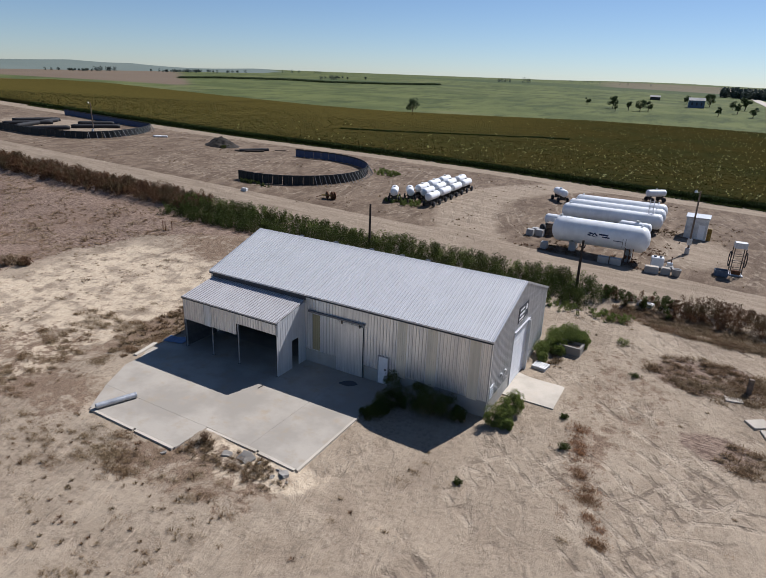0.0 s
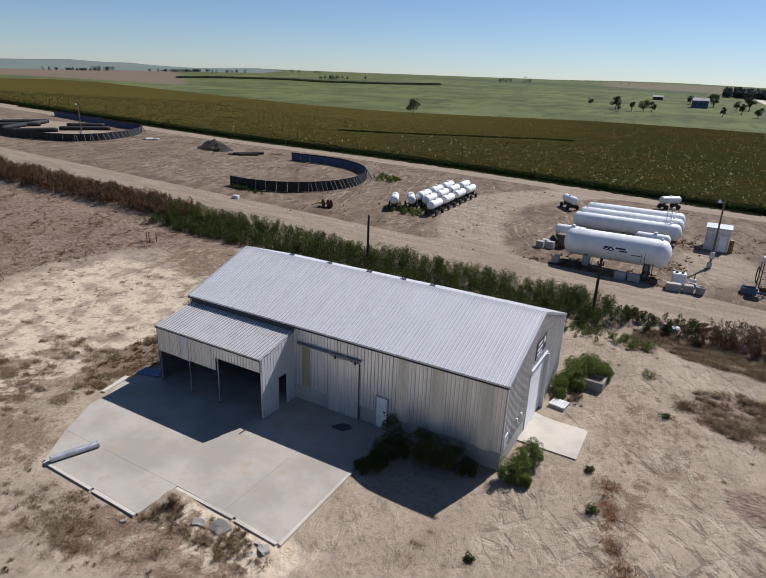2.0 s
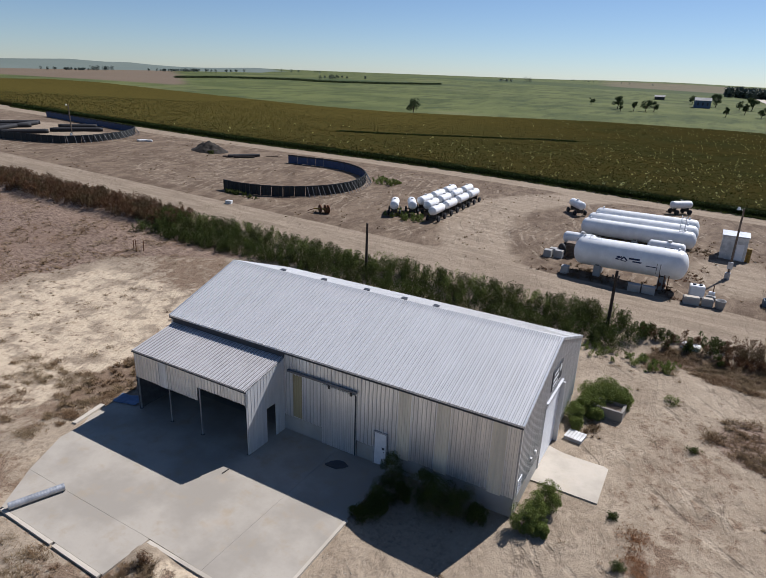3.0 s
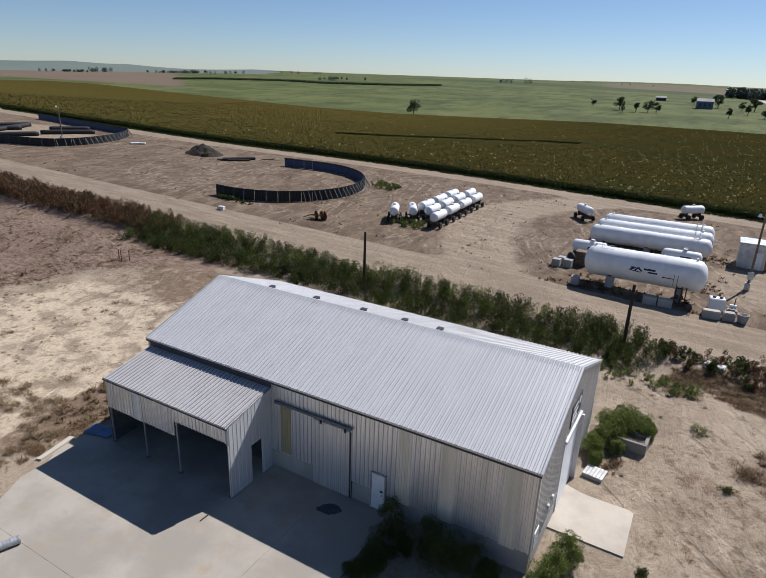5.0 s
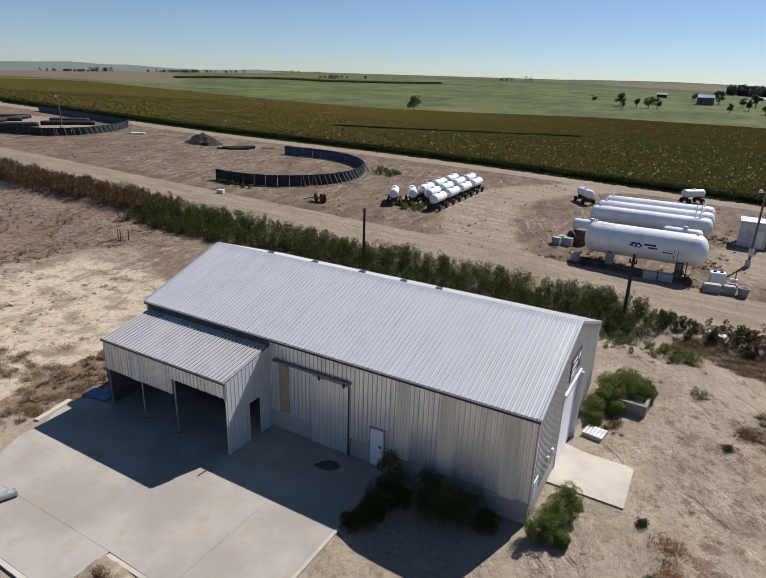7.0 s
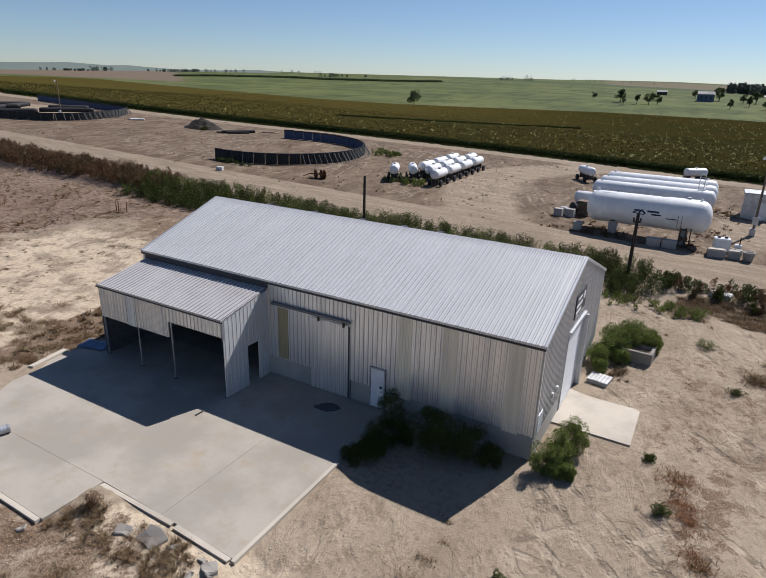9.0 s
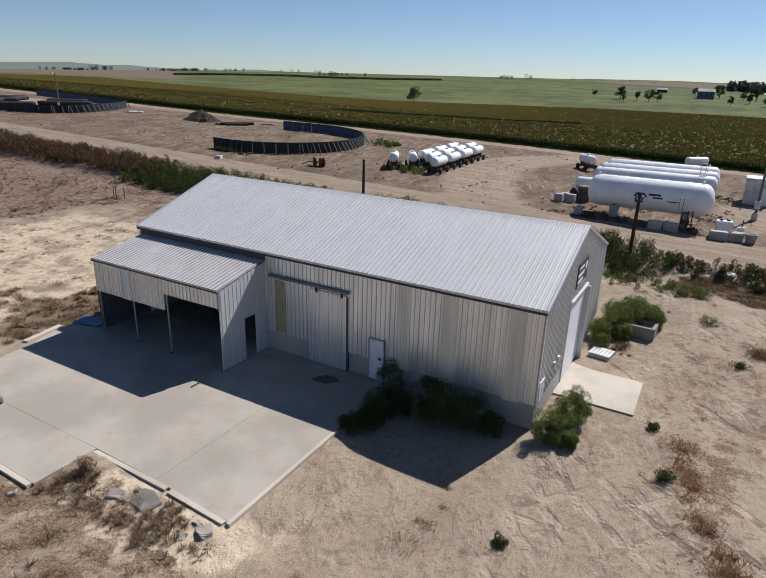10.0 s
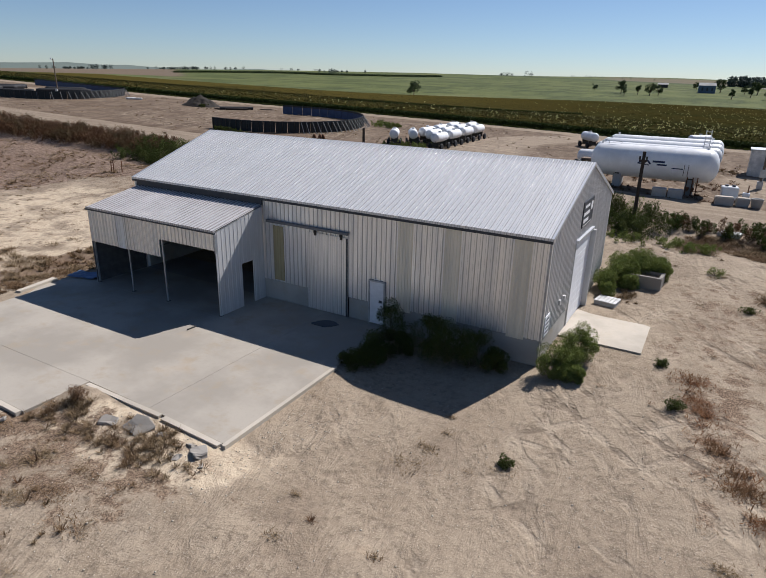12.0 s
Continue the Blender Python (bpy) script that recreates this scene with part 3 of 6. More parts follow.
def roof_sheet(width, run, rise, ribs=3, depth=0.05):
    """One sloping sheet: eave edge at the origin, climbing along +y."""
    bm = bmesh.new()
    prof = ribbed(width, ribs, depth)
    lo = [bm.verts.new((u, 0, v)) for u, v in prof]
    hi = [bm.verts.new((u, run, rise + v)) for u, v in prof]
    for i in range(len(prof) - 1):
        bm.faces.new((lo[i], lo[i + 1], hi[i + 1], hi[i]))
    a = [bm.verts.new(c) for c in ((0, 0, -0.06), (width, 0, -0.06), (width, run, rise - 0.06), (0, run, rise - 0.06))]
    bm.faces.new(a[::-1])
    bm.faces.new([a[0], a[1], *lo[::-1]])
    return bm


NP = 32
PW = -LX / NP
FY = 0.10
full = mesh_of("wall_sheet", wall_sheet(PW, STEM, EAVE - 0.1, EAVE - 0.1), M_wall)
clear = mesh_of("light_sheet", wall_sheet(PW, STEM - 0.12, EAVE - 0.12, EAVE - 0.12, 5, 0.018), M_light)
# header sheets only: an added opening below them darkens the lean-to
above = mesh_of("wall_sheet_short", wall_sheet(PW, 3.9, EAVE - 0.1, EAVE - 0.1), M_shaded_zinc)
for i in range(NP):
    x = LX + PW * i
    if i in (23, 26, 30):
        shared("light_panel", clear, hall, pose(x, FY, 0), "tan translucent fibreglass light panel")
    else:
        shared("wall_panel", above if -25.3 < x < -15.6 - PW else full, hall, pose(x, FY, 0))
    shared("wall_panel", full, hall, pose(LX + PW * (i + 1), W - 0.1, 0, 0, 0, 180))

NG = 16
GW = (W - 0.2) / NG
DY0, DY1, DZ = 4.95, 8.35, 4.45


def roof_at(y):
    return EAVE - 0.06 + (RIDGE - EAVE) * (y / RIDGE_Y if y < RIDGE_Y else (W - y) / (W - RIDGE_Y))


for i in range(NG):
    y0 = 0.1 + GW * i
    y1 = y0 + GW
    z0 = DZ if (y1 > DY0 + 0.2 and y0 < DY1 - 0.2) else STEM
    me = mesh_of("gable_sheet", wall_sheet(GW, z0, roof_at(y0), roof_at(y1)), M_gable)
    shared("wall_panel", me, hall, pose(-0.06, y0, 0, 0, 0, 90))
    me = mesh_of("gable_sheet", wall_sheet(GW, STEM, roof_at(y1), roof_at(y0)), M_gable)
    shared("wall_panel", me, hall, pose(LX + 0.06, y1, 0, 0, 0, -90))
part("corner_trim", slab(-0.13, -0.03, FY - 0.045, FY + 0.08, STEM, EAVE - 0.05), M_galv, hall)
part("corner_trim", slab(-0.13, -0.03, W - 0.18, W - 0.05, STEM, EAVE - 0.05), M_galv, hall)
# stem wall of poured concrete
for nm, b in (("stem_wall", (-16.1, -10.05 - 2.5, FY + 0.01, FY + 0.25, -0.4, STEM)), ("stem_wall", (-10.02, -8.76, FY + 0.01, FY + 0.25, -0.4, STEM)),
              ("stem_wall", (-7.83, -0.07, FY + 0.01, FY + 0.25, -0.9, STEM)), ("stem_wall", (-0.30, -0.05, FY + 0.26, DY0, -0.9, STEM)),
              ("stem_wall", (-0.30, -0.05, DY1, W - 0.1, -0.3, STEM)), ("stem_wall", (LX + 0.05, -0.31, W - 0.36, W - 0.12, -0.3, STEM)),
              ("stem_wall", (LX + 0.05, LX + 0.3, FY + 0.26, W - 0.37, -0.3, STEM))):
    part(nm, slab(*b, bevel=0.02), M_stem, hall, "pale grey poured concrete stem wall")
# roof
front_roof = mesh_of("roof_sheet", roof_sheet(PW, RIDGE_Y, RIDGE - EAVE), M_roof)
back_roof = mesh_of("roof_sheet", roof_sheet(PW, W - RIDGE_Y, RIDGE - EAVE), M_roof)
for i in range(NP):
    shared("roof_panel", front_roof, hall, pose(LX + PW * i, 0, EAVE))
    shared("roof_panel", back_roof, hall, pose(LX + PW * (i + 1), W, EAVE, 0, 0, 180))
cap = bmesh.new()
for s in (-1, 1):
    q = [cap.verts.new(c) for c in ((LX - 0.03, RIDGE_Y, RIDGE + 0.045), (0.03, RIDGE_Y, RIDGE + 0.045), (0.03, RIDGE_Y + s * 0.3, RIDGE - 0.102), (LX - 0.03, RIDGE_Y + s * 0.3, RIDGE - 0.102))]
    cap.faces.new(q if s > 0 else q[::-1])
part("ridge_cap", cap, M_roof, hall)
# thin plate added across the rib ends to straighten the cast shadow
part("eave_closure", slab(LX - 0.02, 0.02, -0.04, -0.034, EAVE - 0.064, EAVE + 0.051), M_roof, hall)
part("eave_trim", slab(LX - 0.02, 0.02, -0.03, 0.07, EAVE - 0.19, EAVE - 0.065), M_trim, hall, "dark metal eave trim")
# dark strip drawn where the wall under the eave lies in shadow
part("shade_flashing", slab(-25.4, -15.5, -0.02, 0.05, 5.24, EAVE - 0.192), M_trim, hall, "dark flashing strip with eave shade painted in, above the lean-to roof")
part("eave_trim", slab(LX - 0.02, 0.02, W - 0.07, W + 0.03, EAVE - 0.19, EAVE - 0.065), M_trim, hall)
for x in (0.0, LX):
    for ya, yb, za, zb in ((0.0, RIDGE_Y, EAVE, RIDGE), (W, RIDGE_Y, EAVE, RIDGE)):
        bm = bmesh.new()
        pts = [(x + dx, yy, zz) for dx in (-0.06, 0.05) for yy, zz in ((ya, za + 0.045), (yb, zb + 0.045), (yb, zb - 0.13), (ya, za - 0.13))]
        v = [bm.verts.new(p) for p in pts]
        for q in ((0, 1, 2, 3), (7, 6, 5, 4), (0, 4, 5, 1), (2, 6, 7, 3), (1, 5, 6, 2), (0, 3, 7, 4)):
            bm.faces.new([v[k] for k in q])
        bmesh.ops.recalc_face_normals(bm, faces=bm.faces)
        part("rake_trim", bm, M_gable, hall)
for x in (-21.4, -17.6, -13.9, -10.9, -8.5):
    y, z = RIDGE_Y + 0.62, RIDGE - 0.20
    v = part("ridge_vent", slab(x - 0.17, x + 0.17, y - 0.15, y + 0.15, z - 0.1, z + 0.11, 0.02), M_trim, hall, "small dark ridge vent")
    part("vent_hood", slab(x - 0.2, x + 0.2, y - 0.18, y + 0.18, z + 0.112, z + 0.13), M_trim, v)
# sliding door on its track
door = part("sliding_door", wall_sheet(2.53, 0.03, 4.22, 4.22, 9, 0.02), M_wall, hall, "grey ribbed steel sliding door, closed")
door.matrix_basis = pose(-12.56, 0.02, 0)
for x in (2.45,):
    part("door_edge", slab(x, x + 0.07, -0.045, 0.02, 0.03, 4.2), M_trim, door)
for x in (0.5, 2.1):
    part("hanger", slab(x, x + 0.1, -0.06, 0.0, 4.1, 4.38), M_steel_dk, door)
part("door_track", slab(-15.2, -9.98, -0.10, 0.045, 4.38, 4.53, 0.015), M_brace, hall, "grey steel sliding door track")
yp = part("light_panel", wall_sheet(0.68, 1.2, 4.22, 4.22, 4, 0.015), M_yellow, hall, "yellowed translucent light panel")
yp.matrix_basis = pose(-14.83, 0.045, 0)
# walk door
wd = part("walk_door", slab(-8.68, -7.90, -0.01, 0.04, 0.06, 2.26, 0.008), M_white_door, hall, "white steel walk door, closed")
for b in ((-8.76, -8.685, -0.03, 0.12, 0.02, 2.34), (-7.895, -7.82, -0.03, 0.12, 0.02, 2.34), (-8.684, -7.896, -0.03, 0.12, 2.265, 2.34)):
    part("door_frame", slab(*b), M_galv, wd)
part("knob", bar((-8.02, -0.012, 1.05), (-8.02, -0.07, 1.05), 0.035), M_galv, wd)
part("vision_lite", slab(-8.16, -7.98, -0.016, -0.011, 1.2, 1.34), M_trim, wd)
# overhead door with a hood and a side fin
od = thing("overhead_door", "white ribbed overhead door, closed, under a steel hood", "door", -0.05, DY0, 0)
od.parent = hall
for k in range(11):
    z = 0.15 + k * 0.391
    part("door_slat", slab(-0.03, 0.03, 0.02, DY1 - DY0 - 0.02, z, z + 0.382, 0.012), M_white_door, od)
part("door_head", slab(0.0, 0.16, -0.08, DY1 - DY0 + 0.22, DZ + 0.0, DZ + 0.14, 0.01), M_gable, od)
part("door_jamb", slab(-0.04, 0.06, -0.1, 0.015, 0.14, DZ - 0.004), M_gable, od)
part("side_fin", slab(-0.04, 0.30, DY1 - DY0 - 0.015, DY1 - DY0 + 0.14, 0.14, DZ - 0.004), M_gable, od, "grey steel side fin")
# sign and small fixtures on the gable
sg = part("gable_sign", slab(-0.02, 0.03, 5.45, 7.75, 5.05, 6.35, 0.01), M_trim, hall, "dark sign board with white lettering bars")
for y0, y1, z0, z1 in ((5.75, 6.75, 6.0, 6.14), (5.6, 6.9, 5.62, 5.8), (5.6, 6.75, 5.28, 5.46), (5.6, 7.6, 5.12, 5.155)):
    part("lettering_bar", slab(0.0305, 0.036, y0, y1, z0, z1), M_bar, sg)
part("emblem", bar((0.0305, 7.3, 5.95), (0.037, 7.3, 5.95), 0.24, seg=16), M_bar, sg)
nt = part("notice_board", slab(-0.02, 0.02, 0.35, 1.05, 1.2, 2.15, 0.006), M_white_door, hall, "small white notice board with dark bars")
for k in range(4):
    part("lettering_bar", slab(0.0205, 0.024, 0.43, 0.97, 1.32 + k * 0.2, 1.4 + k * 0.2), M_mark, nt)
for y, z in ((2.5, 2.0), (3.4, 1.95)):
    part("meter_box", slab(-0.03, 0.09, y, y + 0.2, z, z + 0.26, 0.015), M_white_old, hall)
# darker concrete puts the indoor shade into the floor behind the added opening
part("hall_floor", slab(LX + 0.35, -0.35, FY + 0.3, W - 0.4, -0.35, -0.004), M_rubble, hall, "concrete floor toned dark as indoor shade")
part("door_sill", slab(LX + 0.35, -16.15, 0.094, FY + 0.296, -0.35, -0.004), M_rubble, hall)

# lean-to
LL, LR, LY, LZ, LZB = -25.40, -15.50, -3.50, 4.50, 5.25
lean = thing("lean_to", "open-fronted grey corrugated lean-to on posts beside the shop", "lean-to")
NL = 12
LW = (LR - LL) / NL
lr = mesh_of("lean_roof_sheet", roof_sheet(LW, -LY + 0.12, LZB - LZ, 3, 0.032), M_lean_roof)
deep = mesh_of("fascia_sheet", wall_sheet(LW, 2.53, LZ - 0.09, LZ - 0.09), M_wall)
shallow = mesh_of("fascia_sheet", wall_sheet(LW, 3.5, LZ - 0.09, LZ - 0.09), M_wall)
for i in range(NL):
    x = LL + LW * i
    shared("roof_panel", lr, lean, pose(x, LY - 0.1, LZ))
    if i == 3:
        m = mesh_of("fascia_light", wall_sheet(LW * 0.72, 2.53, LZ - 0.10, LZ - 0.10, 3, 0.02), M_pale)
        shared("light_panel", m, lean, pose(x, LY - 0.055, 0), "pale translucent light panel")
    xm = x + LW / 2
    if xm < -19.45:
        shared("fascia_panel", deep, lean, pose(x, LY, 0))
    else:
        shared("fascia_panel", shallow, lean, pose(x, LY, 0))
for i in range(4):
    w = -LY / 4
    za, zb = LZ - 0.08 + (LZB - LZ) * i / 4, LZ - 0.08 + (LZB - LZ) * (i + 1) / 4
    z0 = 2.4 if i == 2 else 0.03
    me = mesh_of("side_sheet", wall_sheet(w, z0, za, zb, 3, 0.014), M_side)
    shared("side_panel", me, lean, pose(LR, LY + w * i, 0, 0, 0, 90))
    me = mesh_of("side_sheet", wall_sheet(w, 0.03, zb, za), M_shaded_zinc)
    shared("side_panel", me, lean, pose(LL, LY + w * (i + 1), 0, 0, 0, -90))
# added plate again, closing rib gaps for the lean-to's shadow edge
part("eave_closure", slab(LL, LR, LY - 0.108, LY - 0.103, LZ - 0.06, LZ + 0.051), M_lean_roof, lean)
part("gutter_trim", slab(LL - 0.05, LR + 0.05, LY - 0.13, LY - 0.035, LZ - 0.13, LZ - 0.062), M_trim, lean)
for x, r in ((-25.33, 0.05), (-22.30, 0.035), (-19.5, 0.04), (-15.58, 0.05)):
    ps = part("post", slab(x - r, x + r, LY + 0.06, LY + 0.06 + 2 * r, 0.0, 3.6, 0.01), M_galv, lean)
    part("base_plate", slab(x - 0.09, x + 0.09, LY + 0.01, LY + 0.2, 0.0, 0.015), M_steel_dk, ps)
part("header_beam", slab(LL + 0.1, LR - 0.1, LY + 0.07, LY + 0.2, 3.62, 3.85), M_steel_dk, lean)
part("rake_flashing", slab(LR - 0.02, LR + 0.05, LY - 0.08, LY + 0.02, 3.4, LZ - 0.14), M_galv, lean)

# slab of broomed concrete, panel by panel
apron = thing("concrete_apron", "grey concrete apron slab with joints and raised front edge", "slab", kind="structure")
g = 0.006
for pts in ([(-23.4, -13.85), (-15.0 - g, -13.95), (-15.0 - g, -11.3 - g), (-25.2, -11.3 - g)],
            [(-25.2, -11.3 + g), (-15.0, -11.3 + g), (-11.35 - g, -11.4), (-11.35 - g, 0.09), (-15.0 + g, 0.09), (-15.0, -3.6), (-27.6, -3.6), (-27.4, -7.2)],
            [(-11.35 + g, -11.4), (-7.42, -11.6), (-7.5, 0.09), (-11.35 + g, 0.09)],
            [(-27.6, -3.6 + 2 * g), (-15.0 - g, -3.6 + 2 * g), (-15.0 - g, 0.09), (-25.6, 0.09), (-26.6, -1.5)]):
    part("slab_panel", prism(pts, -0.55, 0.0), M_conc, apron)
for pts in ([(-14.9, -11.55), (-10.6, -11.62), (-10.6, -11.42), (-14.9, -11.35)], [(-10.4, -11.68), (-7.5, -11.82), (-7.45, -11.62), (-10.4, -11.44)],
            [(-23.2, -14.05), (-18.8, -14.12), (-18.8, -13.92), (-23.2, -13.87)], [(-18.6, -14.14), (-15.1, -14.18), (-15.1, -13.97), (-18.6, -13.93)],
            [(-7.41, -11.7), (-7.24, -11.7), (-7.33, -4.9), (-7.49, -4.9)]):
    part("edge_beam", prism(pts, -0.55, 0.012), M_pad, apron, "pale concrete edge beam")
tagged(new("kerb_block", mesh_of("kerb_block", prism([(-27.45, -7.15), (-27.15, -7.05), (-27.6, -4.6), (-27.95, -4.7)], -0.4, 0.14), M_pad)), "pale concrete kerb block at the slab end", "kerb")
pad = thing("door_pad", "clean pale concrete pad before the overhead door", "slab", kind="structure")
part("pad_slab", prism([(-0.04, 3.55), (3.78, 3.5), (3.75, 7.1), (2.0, 8.0), (-0.04, 8.75)], -0.3, 0.13), M_pad, pad)


# ---- ammonia tank yard ----
def saddle(bm, r, w, height):
    """A concrete pier hollowed to carry a tank."""
    box(bm, -w / 2, w / 2, -r * 0.62, r * 0.62, 0, height, 0.03)
    return bm


def storage_tank(name, label, x0, x1, y, zc, r, piers, seg=32):
    L = x1 - x0
    zb = min(ground_z(x0 + 1, y), ground_z(x1 - 1, y)) - 0.05
    t = thing(name, label, "tank", (x0 + x1) / 2, y, zb, group="storage tanks")
    h = zc - zb
    sh = part("shell", vessel(L, r, seg), M_white, t, smooth=True)
    sh.matrix_basis = pose(0, 0, h)
    for u in piers:
        pr = part("pier", saddle(bmesh.new(), r, 0.75, h - r * 0.8), M_block, t, "rust-stained concrete pier")
        pr.matrix_basis = pose(u, 0, 0)
        sd = part("saddle_plate", slab(-0.2, 0.2, -r * 0.7, r * 0.7, h - r * 0.8, h - r * 0.62), M_steel_dk, pr)
    for u in (-L * 0.42, L * 0.40):
        part("nozzle", bar((u, 0, h + r - 0.05), (u, 0, h + r + 0.22), 0.11), M_white, t)
    for u in [k * L / 6 for k in range(-2, 3)]:
        bm = lathe_x(bmesh.new(), [(-0.02, r + 0.004), (0.02, r + 0.004)], seg)
        sm_ = part("weld_seam", bm, M_white, sh, smooth=True)
        sm_.matrix_basis = pose(u, 0, 0)
    return t, h


big, h = storage_tank("ammonia_tank", "large white ammonia storage tank on concrete piers with dark blue marking", -6.67, 5.08, 41.0, 4.52, 1.58, (-3.0, 3.65))
# marking on the shell as plain bars and an emblem
for u0, u1, a0, a1 in ((0.15, 1.25, 0.10, 0.22), (0.55, 1.45, -0.06, 0.04), (1.9, 2.9, -0.19, -0.13)):
    bm = bmesh.new()
    R = 1.59
    n = 4
    grid = [[bm.verts.new((u, -R * math.cos(a0 + (a1 - a0) * k / n), h + R * math.sin(a0 + (a1 - a0) * k / n))) for k in range(n + 1)] for u in (u0, u1)]
    for k in range(n):
        bm.faces.new((grid[0][k], grid[1][k], grid[1][k + 1], grid[0][k + 1]))
    part("lettering_bar", bm, M_mark, big, "dark blue lettering bar")
for c0, c1, w in (((-1.15, 0.02), (-0.55, 0.32), 0.10), ((-0.65, -0.02), (-0.35, 0.34), 0.11), ((-0.35, 0.34), (0.0, -0.02), 0.11), ((-1.2, 0.0), (-0.1, -0.12), 0.06), ((-1.1, 0.26), (-0.75, 0.30), 0.09)):
    bm = bmesh.new()
    d = Vector(c1) - Vector(c0)
    nrm = Vector((-d.y, d.x)).normalized() * w * 0.72
    q = []
    for p in (Vector(c0) - nrm, Vector(c1) - nrm, Vector(c1) + nrm, Vector(c0) + nrm):
        a = p.y / 1.592
        q.append(bm.verts.new((p.x, -1.592 * math.cos(a), h + 1.592 * math.sin(a))))
    bm.faces.new(q)
    part("emblem_stroke", bm, M_mark, big, "dark blue emblem stroke")
bm = bmesh.new()
for u in (3.4, 3.9, 4.3):
    tube(bm, (u, -1.2, 0.0), (u, -1.2, h - 0.6 + 0.3 * (u > 4)), 0.05)
    tube(bm, (u, -1.2, 0.5), (u + 0.5, -0.6, 0.5), 0.05)
part("pipework", bm, M_rust, big, "rusty valve pipework under the tank")
for u in (3.55, 4.0):
    part("valve", bar((u, -1.45, 0.75), (u, -1.0, 0.75), 0.16), M_rust, big)
bm = bmesh.new()
for u in (3.0, 3.35):
    tube(bm, (u, -1.64, h - 0.9), (u, -1.66, h + 0.2), 0.025)
part("level_gauge", bm, M_steel_dk, big)
bm = bmesh.new()
for u in (-4.3, -3.1):
    tube(bm, (u, -0.25, h + 1.5), (u, -0.25, h + 1.8), 0.02)
tube(bm, (-4.3, -0.25, h + 1.8), (-3.1, -0.25, h + 1.8), 0.02)
part("top_rail", bm, M_galv, big)
for yy, zc, xa, xb in ((56.5, 3.86, -9.2, 5.05), (59.4, 4.1, -9.0, 5.1), (62.3, 4.35, -8.6, 5.0)):
    tk, hh = storage_tank("storage_tank", "long slim white storage tank lying on low piers", xa, xb, yy, zc, 1.1, (-5.2, 0, 5.2), 24)
    if yy == 56.5:
        bm = bmesh.new()
        for u in (5.0, 5.55):
            tube(bm, (u, -0.3, hh + 0.9), (u, -0.3, hh + 3.1), 0.045)
        for k in range(6):
            tube(bm, (5.0, -0.3, hh + 1.1 + k * 0.36), (5.55, -0.3, hh + 1.1 + k * 0.36), 0.03)
        part("ladder", bm, M_white, tk, "white access ladder with hoops")
for nm, lab, x0, x1, yy, zc, r in (("transport_tank", "white transport tank trailer with black tyres", -9.7, -5.6, 48.5, 3.85, 0.72), ("transport_tank", "small white tank on a steel skid with dark marking", 0.0, 4.25, 50.3, 4.0, 0.70)):
    L = x1 - x0
    zb = ground_z((x0 + x1) / 2, yy)
    t = thing(nm, lab, "tank", (x0 + x1) / 2, yy, zb)
    s_ = part("shell", vessel(L, r, 24), M_white, t, smooth=True)
    s_.matrix_basis = pose(0, 0, zc - zb)
    part("skid", slab(-L / 2 + 0.3, L / 2 - 0.3, -0.5, 0.5, zc - zb - r - 0.16, zc - zb - r + 0.06), M_steel_dk, t)
    part("marking", slab(-0.1, 1.0, -r - 0.015, -r + 0.03, zc - zb - 0.16, zc - zb + 0.16), M_mark, t)
    for u in (-L * 0.3, L * 0.3):
        for v in (-0.6, 0.6):
            w = part("wheel", wheel_mesh(0.5, 0.3), M_black, t, "black tyre", True)
            w.matrix_basis = pose(u, v, 0.5, 0, 0, 90)
            rm = part("rim", rim_mesh(0.31, 0.24), M_white_old, w)
        part("leg", slab(u - 0.12, u + 0.12, -0.4, 0.4, 0.4, zc - zb - r), M_steel_dk, t)
    part("manway", bar((0.3, 0, zc - zb + r - 0.04), (0.3, 0, zc - zb + r + 0.2), 0.25, seg=14), M_white_old, t)


def block(name, lab, cat, x, y, sx, sy, sz, mat, rz=0.0, bevel=0.03):
    ob = new(name, mesh_of(name, slab(-sx / 2, sx / 2, -sy / 2, sy / 2, 0, sz, bevel), mat))
    ob.matrix_world = pose(x, y, ground_z(x, y) - 0.06, 0, 0, rz)
    return tagged(ob, lab, cat)


for x, y, sx, sy, sz in ((0.5, 38.0, 1.25, 0.7, 0.85), (1.9, 38.2, 1.3, 0.7, 0.85), (-10.2, 43.6, 0.9, 0.8, 0.9), (-9.0, 44.1, 1.0, 0.9, 0.95), (-7.0, 39.0, 0.8, 0.8, 0.9),
                       (-9.8, 44.9, 1.0, 0.8, 0.85)):
    tagged(block("concrete_block", "grey cast concrete ballast block on the dirt yard", "block", x, y, sx, sy, sz, M_block, random.uniform(-8, 8)), group="ballast blocks")
# pallets beside the tank
st = thing("pallet_stack", "stack of brown weathered wooden pallets beside the tank", "pallets", -7.9, 45.8, ground_z(-7.9, 45.8))
for k in range(9):
    part("pallet", slab(-0.65, 0.65, -0.6, 0.6, k * 0.19, k * 0.19 + 0.14, 0.015), M_rustwhite, st)
rc = thing("hose_reel", "upright black rubber tyre leaning by the pallets", "tyre", -8.9, 45.0, ground_z(-8.9, 45.0))
part("tyre", wheel_mesh(0.75, 0.4), M_black, rc, smooth=True).matrix_basis = pose(0, 0, 0.75, 0, 0, 40)
